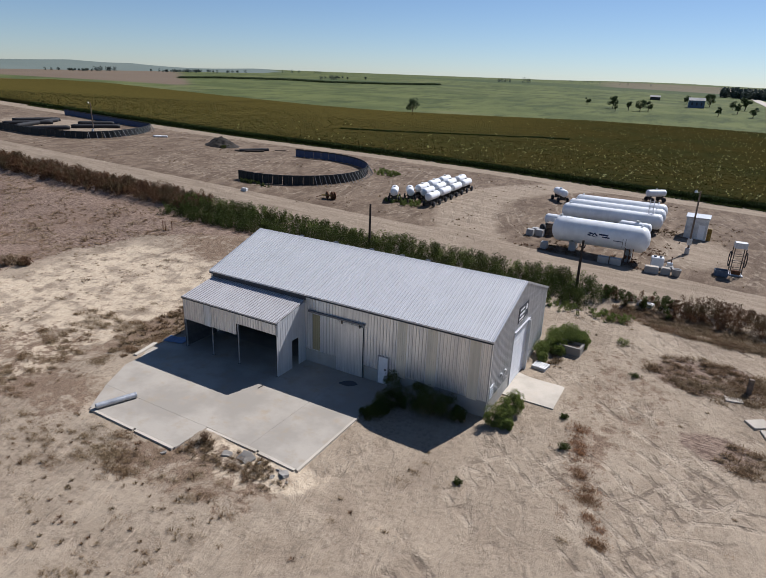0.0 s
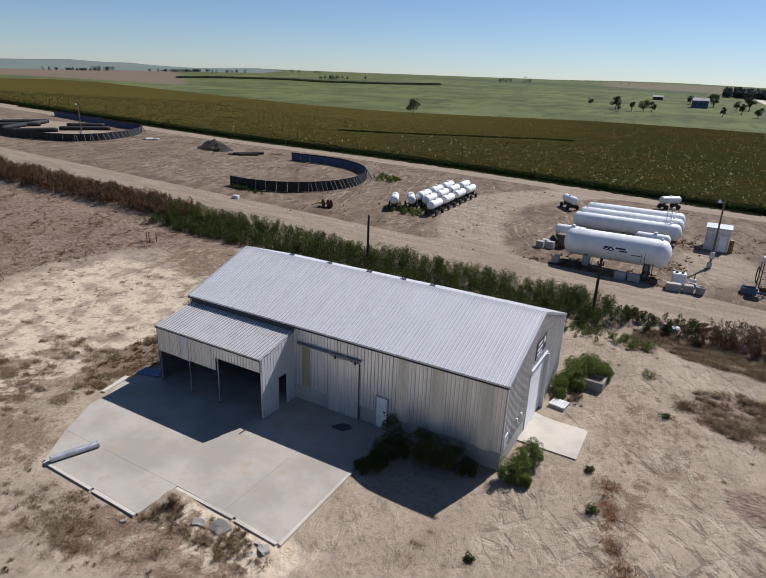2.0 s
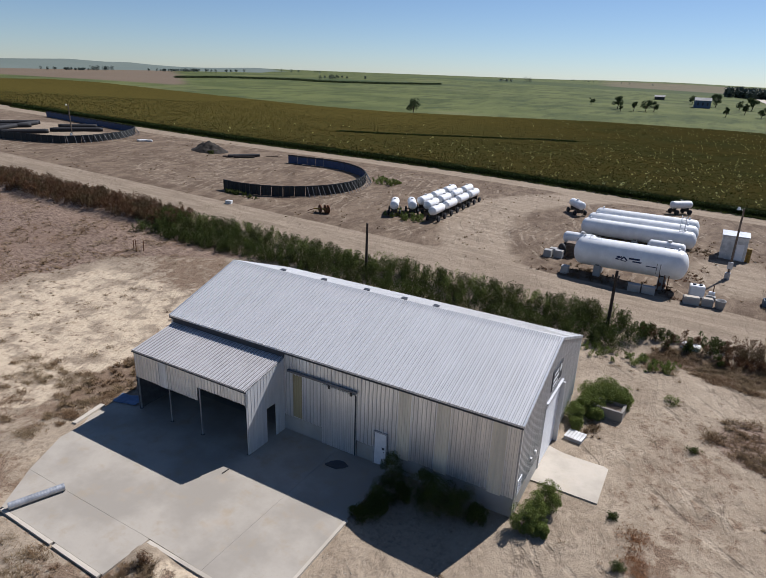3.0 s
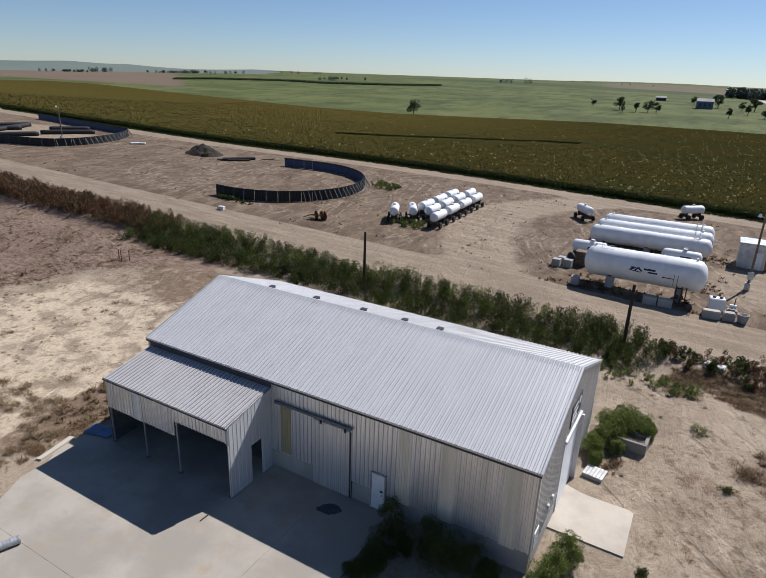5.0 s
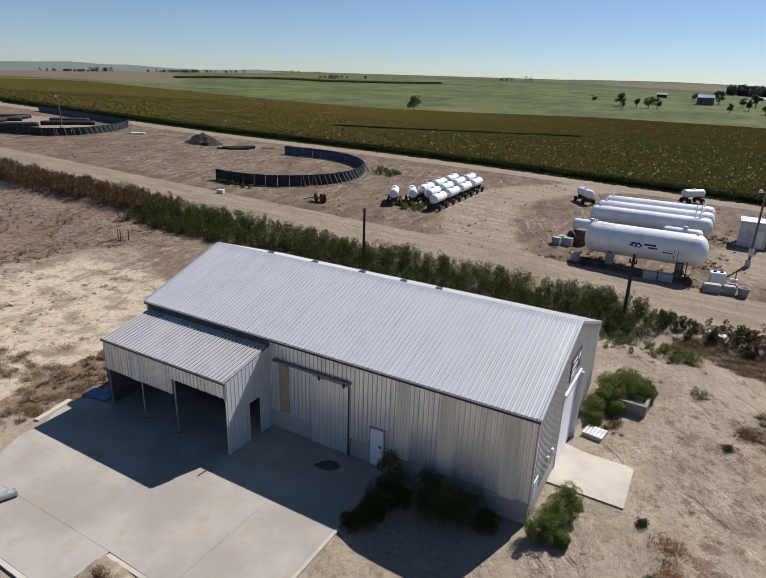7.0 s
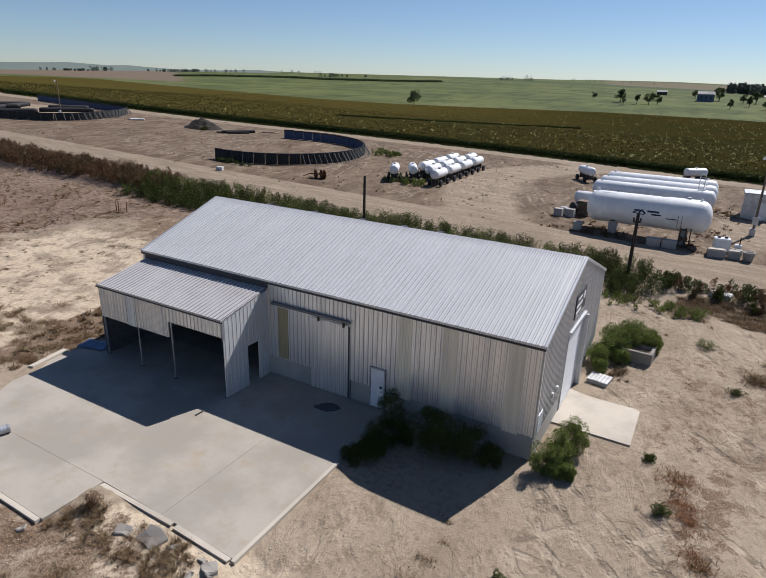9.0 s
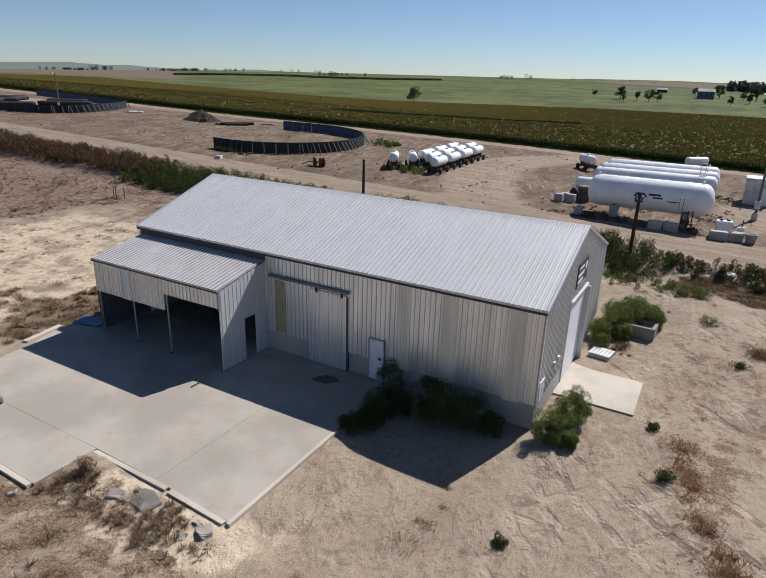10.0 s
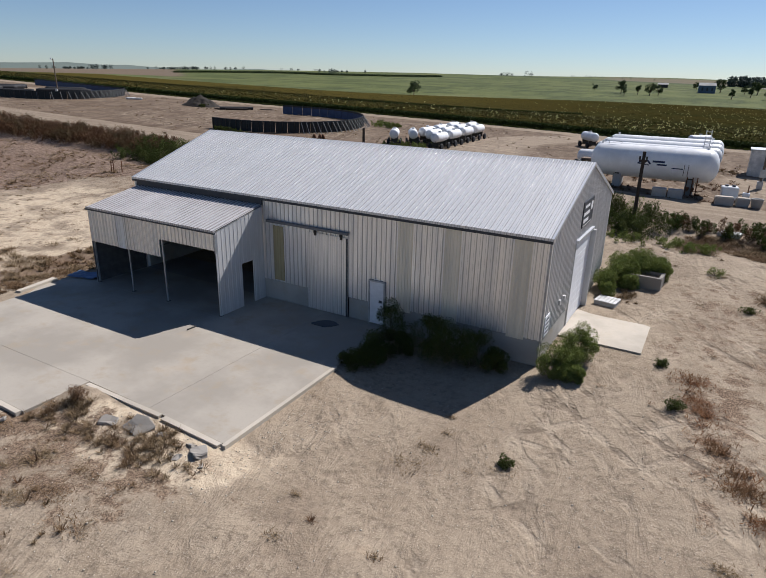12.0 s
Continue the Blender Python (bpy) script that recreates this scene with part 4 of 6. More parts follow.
# tubs and bin
for x, y in ((6.0, 38.0), (7.45, 38.4)):
    t = thing("planter_tub", "square grey concrete tub on the dirt yard", "tub", x, y, ground_z(x, y) - 0.03, 8, group="concrete tubs")
    sx = 0.75 if x < 7 else 0.5
    part("body", slab(-sx, sx, -0.42, 0.42, 0, 0.75, 0.04), M_block, t)
    part("fill", slab(-sx + 0.08, sx - 0.08, -0.34, 0.34, 0.751, 0.80), M_pad, t)
t = thing("round_pot", "round grey concrete pot, empty", "pot", 8.6, 38.4, ground_z(8.6, 38.4) - 0.03)
part("body", lathe_x(bmesh.new(), [(0, 0.36), (0.2, 0.42), (0.8, 0.5), (0.86, 0.52), (0.86, 0.42), (0.3, 0.36)], 20), M_block, t, smooth=True).matrix_basis = pose(0, 0, 0, 0, -90, 0)
t = thing("chemical_bin", "white plastic tote with two caps on a pallet", "tote", 6.3, 40.2, ground_z(6.3, 40.2) - 0.02, 8)
part("pallet", slab(-0.75, 0.75, -0.6, 0.6, 0, 0.16), M_rustwhite, t)
part("body", slab(-0.7, 0.7, -0.55, 0.55, 0.16, 1.35, 0.08), M_white, t)
for u in (-0.3, 0.3):
    part("cap", bar((u, 0, 1.35), (u, 0, 1.5), 0.16, seg=12), M_trim, t)
t = thing("pump_manifold", "small white pump with pipes on a concrete base", "pump", 7.7, 40.4, ground_z(7.7, 40.4) - 0.02)
part("base", slab(-0.45, 0.45, -0.35, 0.35, 0, 0.4, 0.03), M_block, t)
part("body", bar((-0.3, 0, 0.7), (0.3, 0, 0.7), 0.22, seg=12), M_white, t)
part("riser", bar((0.1, 0, 0.85), (0.1, 0, 1.6), 0.05), M_rust, t)
# shed
t = thing("pump_shed", "small white metal shed with flat roof, streaked walls", "shed", 9.3, 59.0, ground_z(9.3, 59.0) - 0.1)
part("wall", slab(-1.42, 1.42, -1.5, 1.5, 0, 3.0, 0.02), M_white_old, t)
part("roof", slab(-1.55, 1.55, -1.65, 1.65, 3.002, 3.14, 0.02), M_galv, t)
part("door", slab(0.3, 1.1, -1.54, -1.503, 0.1, 2.1, 0.01), M_white, t)
for k in range(7):
    part("wall_rib", slab(-1.36 + k * 0.22, -1.32 + k * 0.22, -1.525, -1.503, 0.05, 2.95), M_white_old, t)
part("gas_bottle", bar((1.75, -1.1, 0), (1.75, -1.1, 1.7), 0.28, seg=14), M_ochre, t, "yellowed upright cylinder")


def lamp_post(x, y, ztop, lab):
    zb = ground_z(x, y) - 0.1
    h = ztop - zb
    t = thing("yard_light", lab, "lamp post", x, y, zb)
    part("pole", bar((0, 0, 0), (0, 0, h), 0.14, 0.09, 10), M_rustwhite, t)
    part("arm", bar((0, 0, h - 0.25), (-0.5, -0.1, h - 0.05), 0.03), M_galv, t)
    part("lamp_head", bar((-0.5, -0.1, h - 0.2), (-0.5, -0.1, h + 0.12), 0.2, 0.1, 10), M_white, t)
    bx = part("meter_box", slab(-0.28, 0.28, -0.32, -0.13, 1.3, 2.1, 0.02), M_white_old, t)
    part("conduit", bar((0.1, -0.2, 0.1), (0.1, -0.2, 1.3), 0.05), M_galv, bx)
    part("base_box", slab(-0.35, 0.2, -0.5, -0.15, 0.1, 0.9, 0.03), M_galv, t)


lamp_post(9.05, 49.1, 9.9, "tall brown yard light pole with meter boxes")
lamp_post(-116.8, 53.6, 14.0, "tall thin yard light pole by the feed pens")
# loading rack
t = thing("loading_rack", "tall galvanised loading rack with white hood and hose loops", "rack", 14.5, 43.7, ground_z(14.5, 43.7) - 0.05, 10)
for u in (-0.6, 0.6):
    for v in (-0.5, 0.5):
        part("leg", bar((u, v, 0), (u, v, 3.3), 0.05), M_steel_dk, t)
for z in (0.8, 1.6, 2.4):
    bm = bmesh.new()
    for a, b in (((-0.6, -0.5), (0.6, -0.5)), ((0.6, -0.5), (0.6, 0.5)), ((0.6, 0.5), (-0.6, 0.5)), ((-0.6, 0.5), (-0.6, -0.5))):
        tube(bm, (*a, z), (*b, z), 0.03)
    part("rail", bm, M_steel_dk, t)
part("hood", prism([(-0.62, -0.5), (0.62, -0.5), (0.62, 0.5), (-0.62, 0.5)], 3.3, 3.95), M_white_old, t, "white sheet-metal hood")
for u in (-0.85, 0.85):
    bm = bmesh.new()
    pts = [(u, 0.5 * math.sin(k / 12 * 2 * math.pi), 1.9 + 0.9 * math.cos(k / 12 * 2 * math.pi)) for k in range(13)]
    for a, b in zip(pts, pts[1:]):
        tube(bm, a, b, 0.06, seg=6)
    part("hose_loop", bm, M_black, t)
part("valve_cluster", slab(-0.5, 0.5, -0.7, -0.3, 0.2, 0.7, 0.06), M_rust, t)
part("base_frame", slab(-0.8, 0.8, -0.8, 0.8, 0, 0.14, 0.02), M_galv, t)
M_bluegrey = plain("blue_grey_paint", (0.13, 0.16, 0.20), 0.6, 0.2)
t = thing("steel_bin", "open blue-grey steel bin on the dirt yard", "bin", 13.1, 42.2, ground_z(13.1, 42.2) - 0.04, 5)
for b in ((-0.7, 0.7, -0.5, -0.45, 0, 0.75), (-0.7, 0.7, 0.45, 0.5, 0, 0.75), (-0.7, -0.65, -0.45, 0.45, 0, 0.75), (0.65, 0.7, -0.45, 0.45, 0, 0.75), (-0.65, 0.65, -0.45, 0.45, 0.02, 0.08)):
    part("side", slab(*b), M_bluegrey, t)


# ---- nurse tanks on running gear ----
def nurse_tank():
    t = thing("nurse_tank", "white ammonia nurse tank on a wheeled running gear", "tank trailer", 0, 0, 0, group="nurse tanks")
    s_ = part("shell", vessel(3.9, 0.62, 20), M_white, t, smooth=True)
    s_.matrix_basis = pose(0, 0, 1.55, 0, 0, 90)
    for y in (-1.2, 1.2):
        part("axle", bar((-0.8, y, 0.42), (0.8, y, 0.42), 0.06), M_steel_dk, t)
        part("bolster", slab(-0.45, 0.45, y - 0.1, y + 0.1, 0.45, 1.05), M_steel_dk, t)
        for x in (-0.82, 0.82):
            w = part("wheel", wheel_mesh(), M_black, t, "black tyre", True)
            w.matrix_basis = pose(x, y, 0.42)
            part("rim", rim_mesh(), M_white_old, w)
    part("reach_pole", bar((0, -2.6, 0.45), (0, 1.3, 0.5), 0.05), M_steel_dk, t)
    part("valve_guard", bar((0, 0.0, 2.1), (0, 0.0, 2.34), 0.2, seg=10), M_white_old, t)
    part("hose", bar((0.25, -0.6, 2.0), (0.2, -1.9, 1.0), 0.04), M_black, t)
    return t


base = nurse_tank()
spots = [(-28.0, 49.6 + 4.5 * k, 2.0) for k in range(4)] + [(-30.1, 52.2 + 4.5 * k, 3.0) for k in range(4)] + [(-32.0, 54.0 + 4.5 * k, 1.0) for k in range(3)]
spots += [(-34.3, 48.6, 26.0), (-32.4, 50.4, 30.0), (-12.4, 68.0, 38.0), (1.4, 81.2, -48.0)]
for k, (x, y, a) in enumerate(spots):
    m = pose(x, y, ground_z(x, y) - 0.02, 0, 0, a)
    if k:
        copy_thing(base, m)
    else:
        base.matrix_world = m


# ---- ring fence and feed pen ----
M_liner_black = plain("black_liner", (0.018, 0.022, 0.024), 0.6, 0, 0.3, 0.7)


def fence_panel(w, hgt):
    bm = bmesh.new()
    box(bm, 0.03, w - 0.03, -0.05, 0.05, 0.12, hgt, 0.01)
    return bm


def wind_fence(name, lab, pts, hgt, braced, flip=False):
    t = thing(name, lab, "fence", *pts[0], ground_z(*pts[0]))
    inv = t.matrix_world.inverted()
    me = {}
    bmat = M_brace
    strut = {f: mesh_of("brace", bar((0, k * 0.15, hgt * 0.92), (0.15, k * 1.15, 0.05), 0.055, 0.055, 5), bmat) for f, k in ((False, -1.0), (True, 1.0))}
    upright = mesh_of("post", bar((0, 0, 0), (0, 0, hgt * 0.95), 0.05, 0.05, 5), M_steel_dk)
    for k, (a, b) in enumerate(zip(pts, pts[1:])):
        w = math.dist(a, b)
        key = round(w, 2)
        if key not in me:
            bmr = bmesh.new()
            box(bmr, 0, w, 0.051, 0.10, hgt * 0.85, hgt * 0.93)
            me[key] = (mesh_of("panel", fence_panel(w, hgt), M_liner_black), mesh_of("rail", bmr, M_steel_dk), mesh_of("liner", slab(0.04, w - 0.04, 0.054, 0.075, 0.14, hgt * 0.84), M_navy))
        ang = math.degrees(math.atan2(b[1] - a[1], b[0] - a[0]))
        za, zb = ground_z(*a), ground_z(*b)
        m = inv @ pose(a[0], a[1], min(za, zb) - 0.08, 0, 0, ang)
        pn = shared("panel", me[key][0], t, m)
        shared("rail", me[key][1], pn)
        shared("liner", me[key][2], pn, None, "navy plastic liner")
        s = 1.0 if flip else -1.0
        for u in (0.25, w * 0.6):
            if braced[0] <= k <= braced[1]:
                shared("brace", strut[flip], pn, pose(u, 0, 0))
            shared("post", upright, pn, pose(u, s * 0.09, 0))
    return t


CX, CY, RR = -61.0, 57.0, 14.0
arc = [(CX + RR * math.cos(radians(a)), CY + RR * math.sin(radians(a))) for a in np.linspace(-97, 112, 30)]
arc += [(arc[-1][0] - 2.1 * k, arc[-1][1] - 0.35 * k) for k in (1, 2)]
wind_fence("ring_fence", "curved dark navy panel windbreak fence with slanted braces", arc, 1.75, (8, 21))
penf = [(-152 + 2.5 * k, 45.3 + 0.10 * k) for k in range(0, 10)] + [(-127.5 + 2.2 * k, 46.9 + 0.35 * k + 0.12 * k * k) for k in range(1, 6)]
penf += [(-115.2, 54.5), (-114.6, 56.9), (-114.6, 59.3), (-114.9, 61.8), (-115.5, 64.4), (-116.6, 67.0), (-118.0, 69.5), (-119.9, 71.8), (-122.2, 73.8)]
penf += [(-122.2 - 2.6 * k, 73.8 + 0.12 * k) for k in range(1, 16)]
wind_fence("feed_pen_fence", "dark navy panel fence round the feed pens with pale braces", penf, 1.7, (14, 26))
for x0, y0, x1, y1 in ((-141, 49.5, -146.5, 64), (-136.5, 49, -131.6, 57.5), (-133.5, 59, -127.5, 68.7), (-138, 64, -133.5, 71.5), (-147.5, 50, -142.5, 60), (-152, 55, -147, 65)):
    bm = bmesh.new()
    n = 14
    pts = [(x0 + (x1 - x0) * k / n, y0 + (y1 - y0) * k / n) for k in range(n + 1)]
    rings = []
    nrm = Vector((y0 - y1, x1 - x0)).normalized() * 0.55
    for k, a in enumerate(pts):
        q = 0.75 if k in (0, n) else 1.0
        rings.append([bm.verts.new((a[0] + nrm.x * q * math.cos(u), a[1] + nrm.y * q * math.cos(u), ground_z(*a) + 0.45 + 0.55 * q * math.sin(u))) for u in [2 * math.pi * j / 12 for j in range(12)]])
    for a, b in zip(rings, rings[1:]):
        for j in range(12):
            bm.faces.new((a[j], a[(j + 1) % 12], b[(j + 1) % 12], b[j]))
    bm.faces.new(rings[0])
    bm.faces.new(rings[-1])
    bmesh.ops.recalc_face_normals(bm, faces=bm.faces)
    tagged(new("silage_tube", mesh_of("silage_tube", bm, M_black, True)), "long black plastic tube lying in the feed pen", "tube", "silage tubes")

# ---- odd things about the yard ----
t = thing("old_implement", "small rusty ochre farm implement with disc wheels", "implement", -42.3, 41.6, ground_z(-42.3, 41.6) - 0.02, 20)
part("frame", slab(-1.2, 1.0, -0.12, 0.12, 0.55, 0.75, 0.03), M_ochre, t)
for u in (-0.35, 0.45, 0.85):
    d = part("disc", wheel_mesh(0.62, 0.22), M_rust, t, smooth=True)
    d.matrix_basis = pose(u, 0.25, 0.6, 0, 0, 35)
    part("hub", rim_mesh(0.4, 0.2), M_ochre, d)
part("drawbar", bar((-1.2, 0, 0.6), (-2.1, 0, 0.25), 0.06), M_rust, t)
hn = 26
hu, hv = np.meshgrid(np.linspace(-1, 1, hn), np.linspace(-1, 1, hn))
hx, hy = -90.6 + hu * 4.6, 67.6 + hv * 3.4
hz = land(hx, hy) - 0.12 + 2.2 * np.clip(1 - np.hypot(hu * 0.98, hv), 0, 1) ** 0.9
hz += np.array([0.9 * noise.noise((a * 0.9, b * 0.9, 8.0)) + 0.5 * noise.noise((a * 2.4, b * 2.4, 3.0)) for a, b in zip(hx.ravel(), hy.ravel())]).reshape(hx.shape) * np.clip(1.1 - np.hypot(hu, hv), 0, 1)
hi_ = np.arange(hn * hn).reshape(hn, hn)
hq = np.stack([hi_[:-1, :-1], hi_[:-1, 1:], hi_[1:, 1:], hi_[1:, :-1]], -1).reshape(-1, 4)
tagged(new("spoil_heap", quick_mesh("spoil_heap", np.stack([hx, hy, hz], -1).reshape(-1, 3), hq, plain("spoil", (0.034, 0.027, 0.02), 0.95, 0, 0.5, 1.2, 0.05))), "heap of dark broken soil and stalks on the yard", "heap")
for x, y, L, ang, r, m in ((-82.3, 64.6, 6.6, 60, 0.32, M_black), (-82.6, 65.6, 5.0, 66, 0.26, M_pole), (-81.2, 65.0, 4.2, 50, 0.24, M_pole), (-83.4, 64.2, 3.4, 35, 0.2, M_rustwhite), (-78.2, 71.6, 2.4, 48, 0.12, M_rustwhite)):
    ex, ey = x + L * math.cos(radians(ang)), y + L * math.sin(radians(ang))
    a, b = Vector((x, y, ground_z(x, y) + r * 0.9)), Vector((ex, ey, ground_z(ex, ey) + r * 0.9))
    dark = m is M_black
    tagged(new("drain_pipe" if dark else "log", mesh_of("log", bar(a, b, r, r * (1.0 if dark else 0.8), 12), m)), "black plastic drain pipe lying on the yard" if dark else "weathered brown log lying on the yard", "pipe" if dark else "log", "" if dark else "yard logs")
for x, y, dz in ((-54.0, 18.8, 1.3), (-53.2, 18.5, 1.5), (-52.6, 19.1, 1.35)):
    b0 = (x, y, ground_z(x, y) - 0.1)
    tagged(new("steel_stake", mesh_of("steel_stake", bar(b0, (x + 0.05, y, b0[2] + dz), 0.06, 0.05, 6), M_rust)), "rusty steel stake standing in dead stubble", "stake", "stakes")
block("white_bucket", "small white block lying by the road", "block", -56.0, 37.3, 0.9, 0.7, 0.5, M_white_old, 15)
block("white_board", "weathered white board lying in dead brush", "board", 6.8, 27.6, 1.5, 0.9, 0.35, M_white_old, -12)
for x, y, s in ((-109.5, 65.5, 2.0), (-118.4, 52.6, 1.4), (-108.3, 66.6, 1.3), (-119.6, 52.2, 1.0)):
    block("white_debris", "pale plastic sheet heap beside the pen fence", "debris", x, y, s, s * 0.6, 0.45, M_white_old, random.uniform(0, 90), 0.12)
block("steel_post", "rusty square steel post stub standing in debris", "post", 15.95, 13.6, 0.34, 0.34, 1.3, M_rustwhite, 10)
for x, y, sx, sy in ((16.6, 9.4, 1.5, 1.1), (17.6, 8.2, 1.6, 1.4), (15.0, 12.0, 1.2, 0.8)):
    block("concrete_slab_piece", "broken pale concrete slab lying on bare ground", "slab", x, y, sx, sy, 0.16, M_pad, random.uniform(0, 40), 0.03)
# power poles
for x, y, zt, lab, arm in ((-26.0, 27.2, 7.1, "dark wooden pole standing in the roadside thicket", False), (-0.1, 26.9, 6.85, "dark wooden utility pole with a small bracket", True)):
    zb = ground_z(x, y) - 0.2
    t = thing("utility_pole", lab, "pole", x, y, zb)
    part("pole", bar((0, 0, 0), (0, 0, zt - zb), 0.16, 0.12, 10), M_pole, t)
    if arm:
        part("bracket", slab(-0.3, 0.3, -0.2, -0.12, zt - zb - 0.75, zt - zb - 0.6), M_pole, t)
        for u in (-0.25, 0.25):
            part("insulator", bar((u, -0.16, zt - zb - 0.6), (u, -0.16, zt - zb - 0.35), 0.07), M_steel_dk, t)
# by the gable
t = thing("concrete_planter", "open concrete box overgrown with weeds behind the door pad", "planter", 2.6, 13.4, ground_z(2.6, 13.4) - 0.1, -3)
for b in ((-1.0, 1.0, -0.7, -0.5, 0, 0.8), (-1.0, 1.0, 0.5, 0.7, 0, 0.8), (-1.0, -0.8, -0.49, 0.49, 0, 0.8), (0.8, 1.0, -0.49, 0.49, 0, 0.8)):
    part("side", slab(*b, bevel=0.02), M_rubble, t)
part("soil", slab(-0.79, 0.79, -0.49, 0.49, 0.1, 0.62), M_rustwhite, t)
t = thing("sheet_stack", "stack of short white corrugated sheets on a block", "sheets", 1.25, 9.35, ground_z(1.25, 9.35), -8)
part("support", slab(-0.6, 0.55, -0.55, 0.5, -0.05, 0.2, 0.02), M_block, t)
for k in range(6):
    part("sheet_rib", slab(-0.6 + k * 0.2, -0.43 + k * 0.2, -0.6, 0.5, 0.2, 0.25, 0.015), M_white_old, t)
# on and beside the apron
def culvert():
    t = thing("culvert_pipe", "short galvanised corrugated culvert pipe lying on the slab", "pipe", -22.35, -12.55, 0.21, 0)
    prof = []
    for k in range(37):
        prof.append((-1.35 + k * 0.075, 0.2 + 0.005 * (k % 2)))
    prof += [(1.35, 0.17), (-1.35, 0.17)]
    bm = bmesh.new()
    rings = []
    for x, r in prof:
        rings.append([bm.verts.new((x, r * math.cos(a), r * math.sin(a))) for a in [2 * math.pi * j / 18 for j in range(18)]])
    for a, b in zip(rings, rings[1:] + rings[:1]):
        for j in range(18):
            bm.faces.new((a[j], b[j], b[(j + 1) % 18], a[(j + 1) % 18]))
    bmesh.ops.recalc_face_normals(bm, faces=bm.faces)
    p = part("pipe_wall", bm, M_galv, t)
    p.matrix_basis = pose(0, 0, 0, 0, 0, 69)
    # black disc stands in for the shade inside the open pipe end
    q = part("dark_bore", lathe_x(bmesh.new(), [(-1.3, 0.166), (-1.27, 0.166)], 18), M_black, t)
    q.matrix_basis = pose(0, 0, 0, 0, 0, 69)


culvert()
bm = bmesh.new()
bmesh.ops.create_grid(bm, x_segments=14, y_segments=8, size=0.5)
for v in bm.verts:
    v.co = Vector((v.co.x * 1.9, v.co.y * 1.1, 0.10 + 0.11 * noise.noise((v.co.x * 5, v.co.y * 5, 2))))
tp = new("tarp", mesh_of("tarp", bm, M_blue, True))
sol = tp.modifiers.new("thick", "SOLIDIFY")
sol.thickness = 0.02
tp.matrix_world = pose(-26.9, -3.2, 0.0, 0, 0, 15)
tagged(tp, "crumpled blue tarp at the slab edge", "tarp")
# thin ragged shape for an irregular dark blotch on the slab
rag = [(0.62 * math.cos(k * 0.3491) * (1 + 0.42 * noise.noise((k * 0.9, 1.3, 0.2))), 0.44 * math.sin(k * 0.3491) * (1 + 0.42 * noise.noise((k * 0.9, 1.3, 0.2)))) for k in range(18)]
tarp_ = new("dark_patch", mesh_of("dark_patch", prism(rag, 0.004, 0.03), M_trim))
tarp_.matrix_world = pose(-10.5, -1.35, 0.0, 0, 0, 20)
tagged(tarp_, "flat ragged dark patch before the sliding door", "mat")
tagged(new("steel_rod", mesh_of("steel_rod", bar((-15.6, -5.1, 0.035), (-15.62, -5.62, 0.035), 0.035, 0.035, 8), M_steel_dk)), "short dark steel rod lying on the slab", "rod")
for x, y, s in ((-7.55, -4.75, 0.14), (-7.4, -5.4, 0.1), (-7.2, -4.4, 0.09)):
    block("loose_stone", "small grey stone at the slab edge", "stone", x, y, s, s, s, M_block, 30, 0.03)
rngr = random.Random(5)
for x, y, s in ((-7.75, -12.35, 0.62), (-8.3, -12.2, 0.3), (-10.6, -12.4, 1.0), (-11.9, -12.7, 0.6), (-8.2, -12.9, 0.3), (-7.3, -12.8, 0.25), (-15.3, -14.6, 0.4), (-9.6, -12.3, 0.35)):
    bm = slab(-s / 2, s / 2, -s * 0.4, s * 0.4, 0, s * 0.26, s * 0.04)
    bmesh.ops.subdivide_edges(bm, edges=bm.edges, cuts=1, use_grid_fill=True)
    for v in bm.verts:
        v.co += noise.noise_vector(v.co * 3.1 / s + Vector((x, y, s))) * s * 0.2
    ob = new("concrete_rubble", mesh_of("concrete_rubble", bm, M_rubble))
    ob.matrix_world = pose(x, y, ground_z(x, y) - s * 0.13, rngr.uniform(-18, 18), rngr.uniform(-18, 18), rngr.uniform(0, 180))
    tagged(ob, "broken grey concrete chunk in dead brush", "rubble", "concrete rubble")

# ---- far gravel road ----
rt = np.linspace(0, 1, 40)
rx_, ry_ = np.interp(rt, (0, 0.25, 0.7, 1), (52, 33, 22, -25)), np.interp(rt, (0, 0.25, 0.7, 1), (480, 742, 1250, 1834))
rv = np.concatenate([np.stack([rx_ + k, ry_, land(rx_ + k, ry_) + 0.35], 1) for k in (-5.0, 5.0)])
rq = np.array([(k, k + 40, k + 41, k + 1) for k in range(39)])
tagged(new("far_road", quick_mesh("far_road", rv, rq, M_pad)), "pale gravel road running away over the pasture", "road", kind="structure")

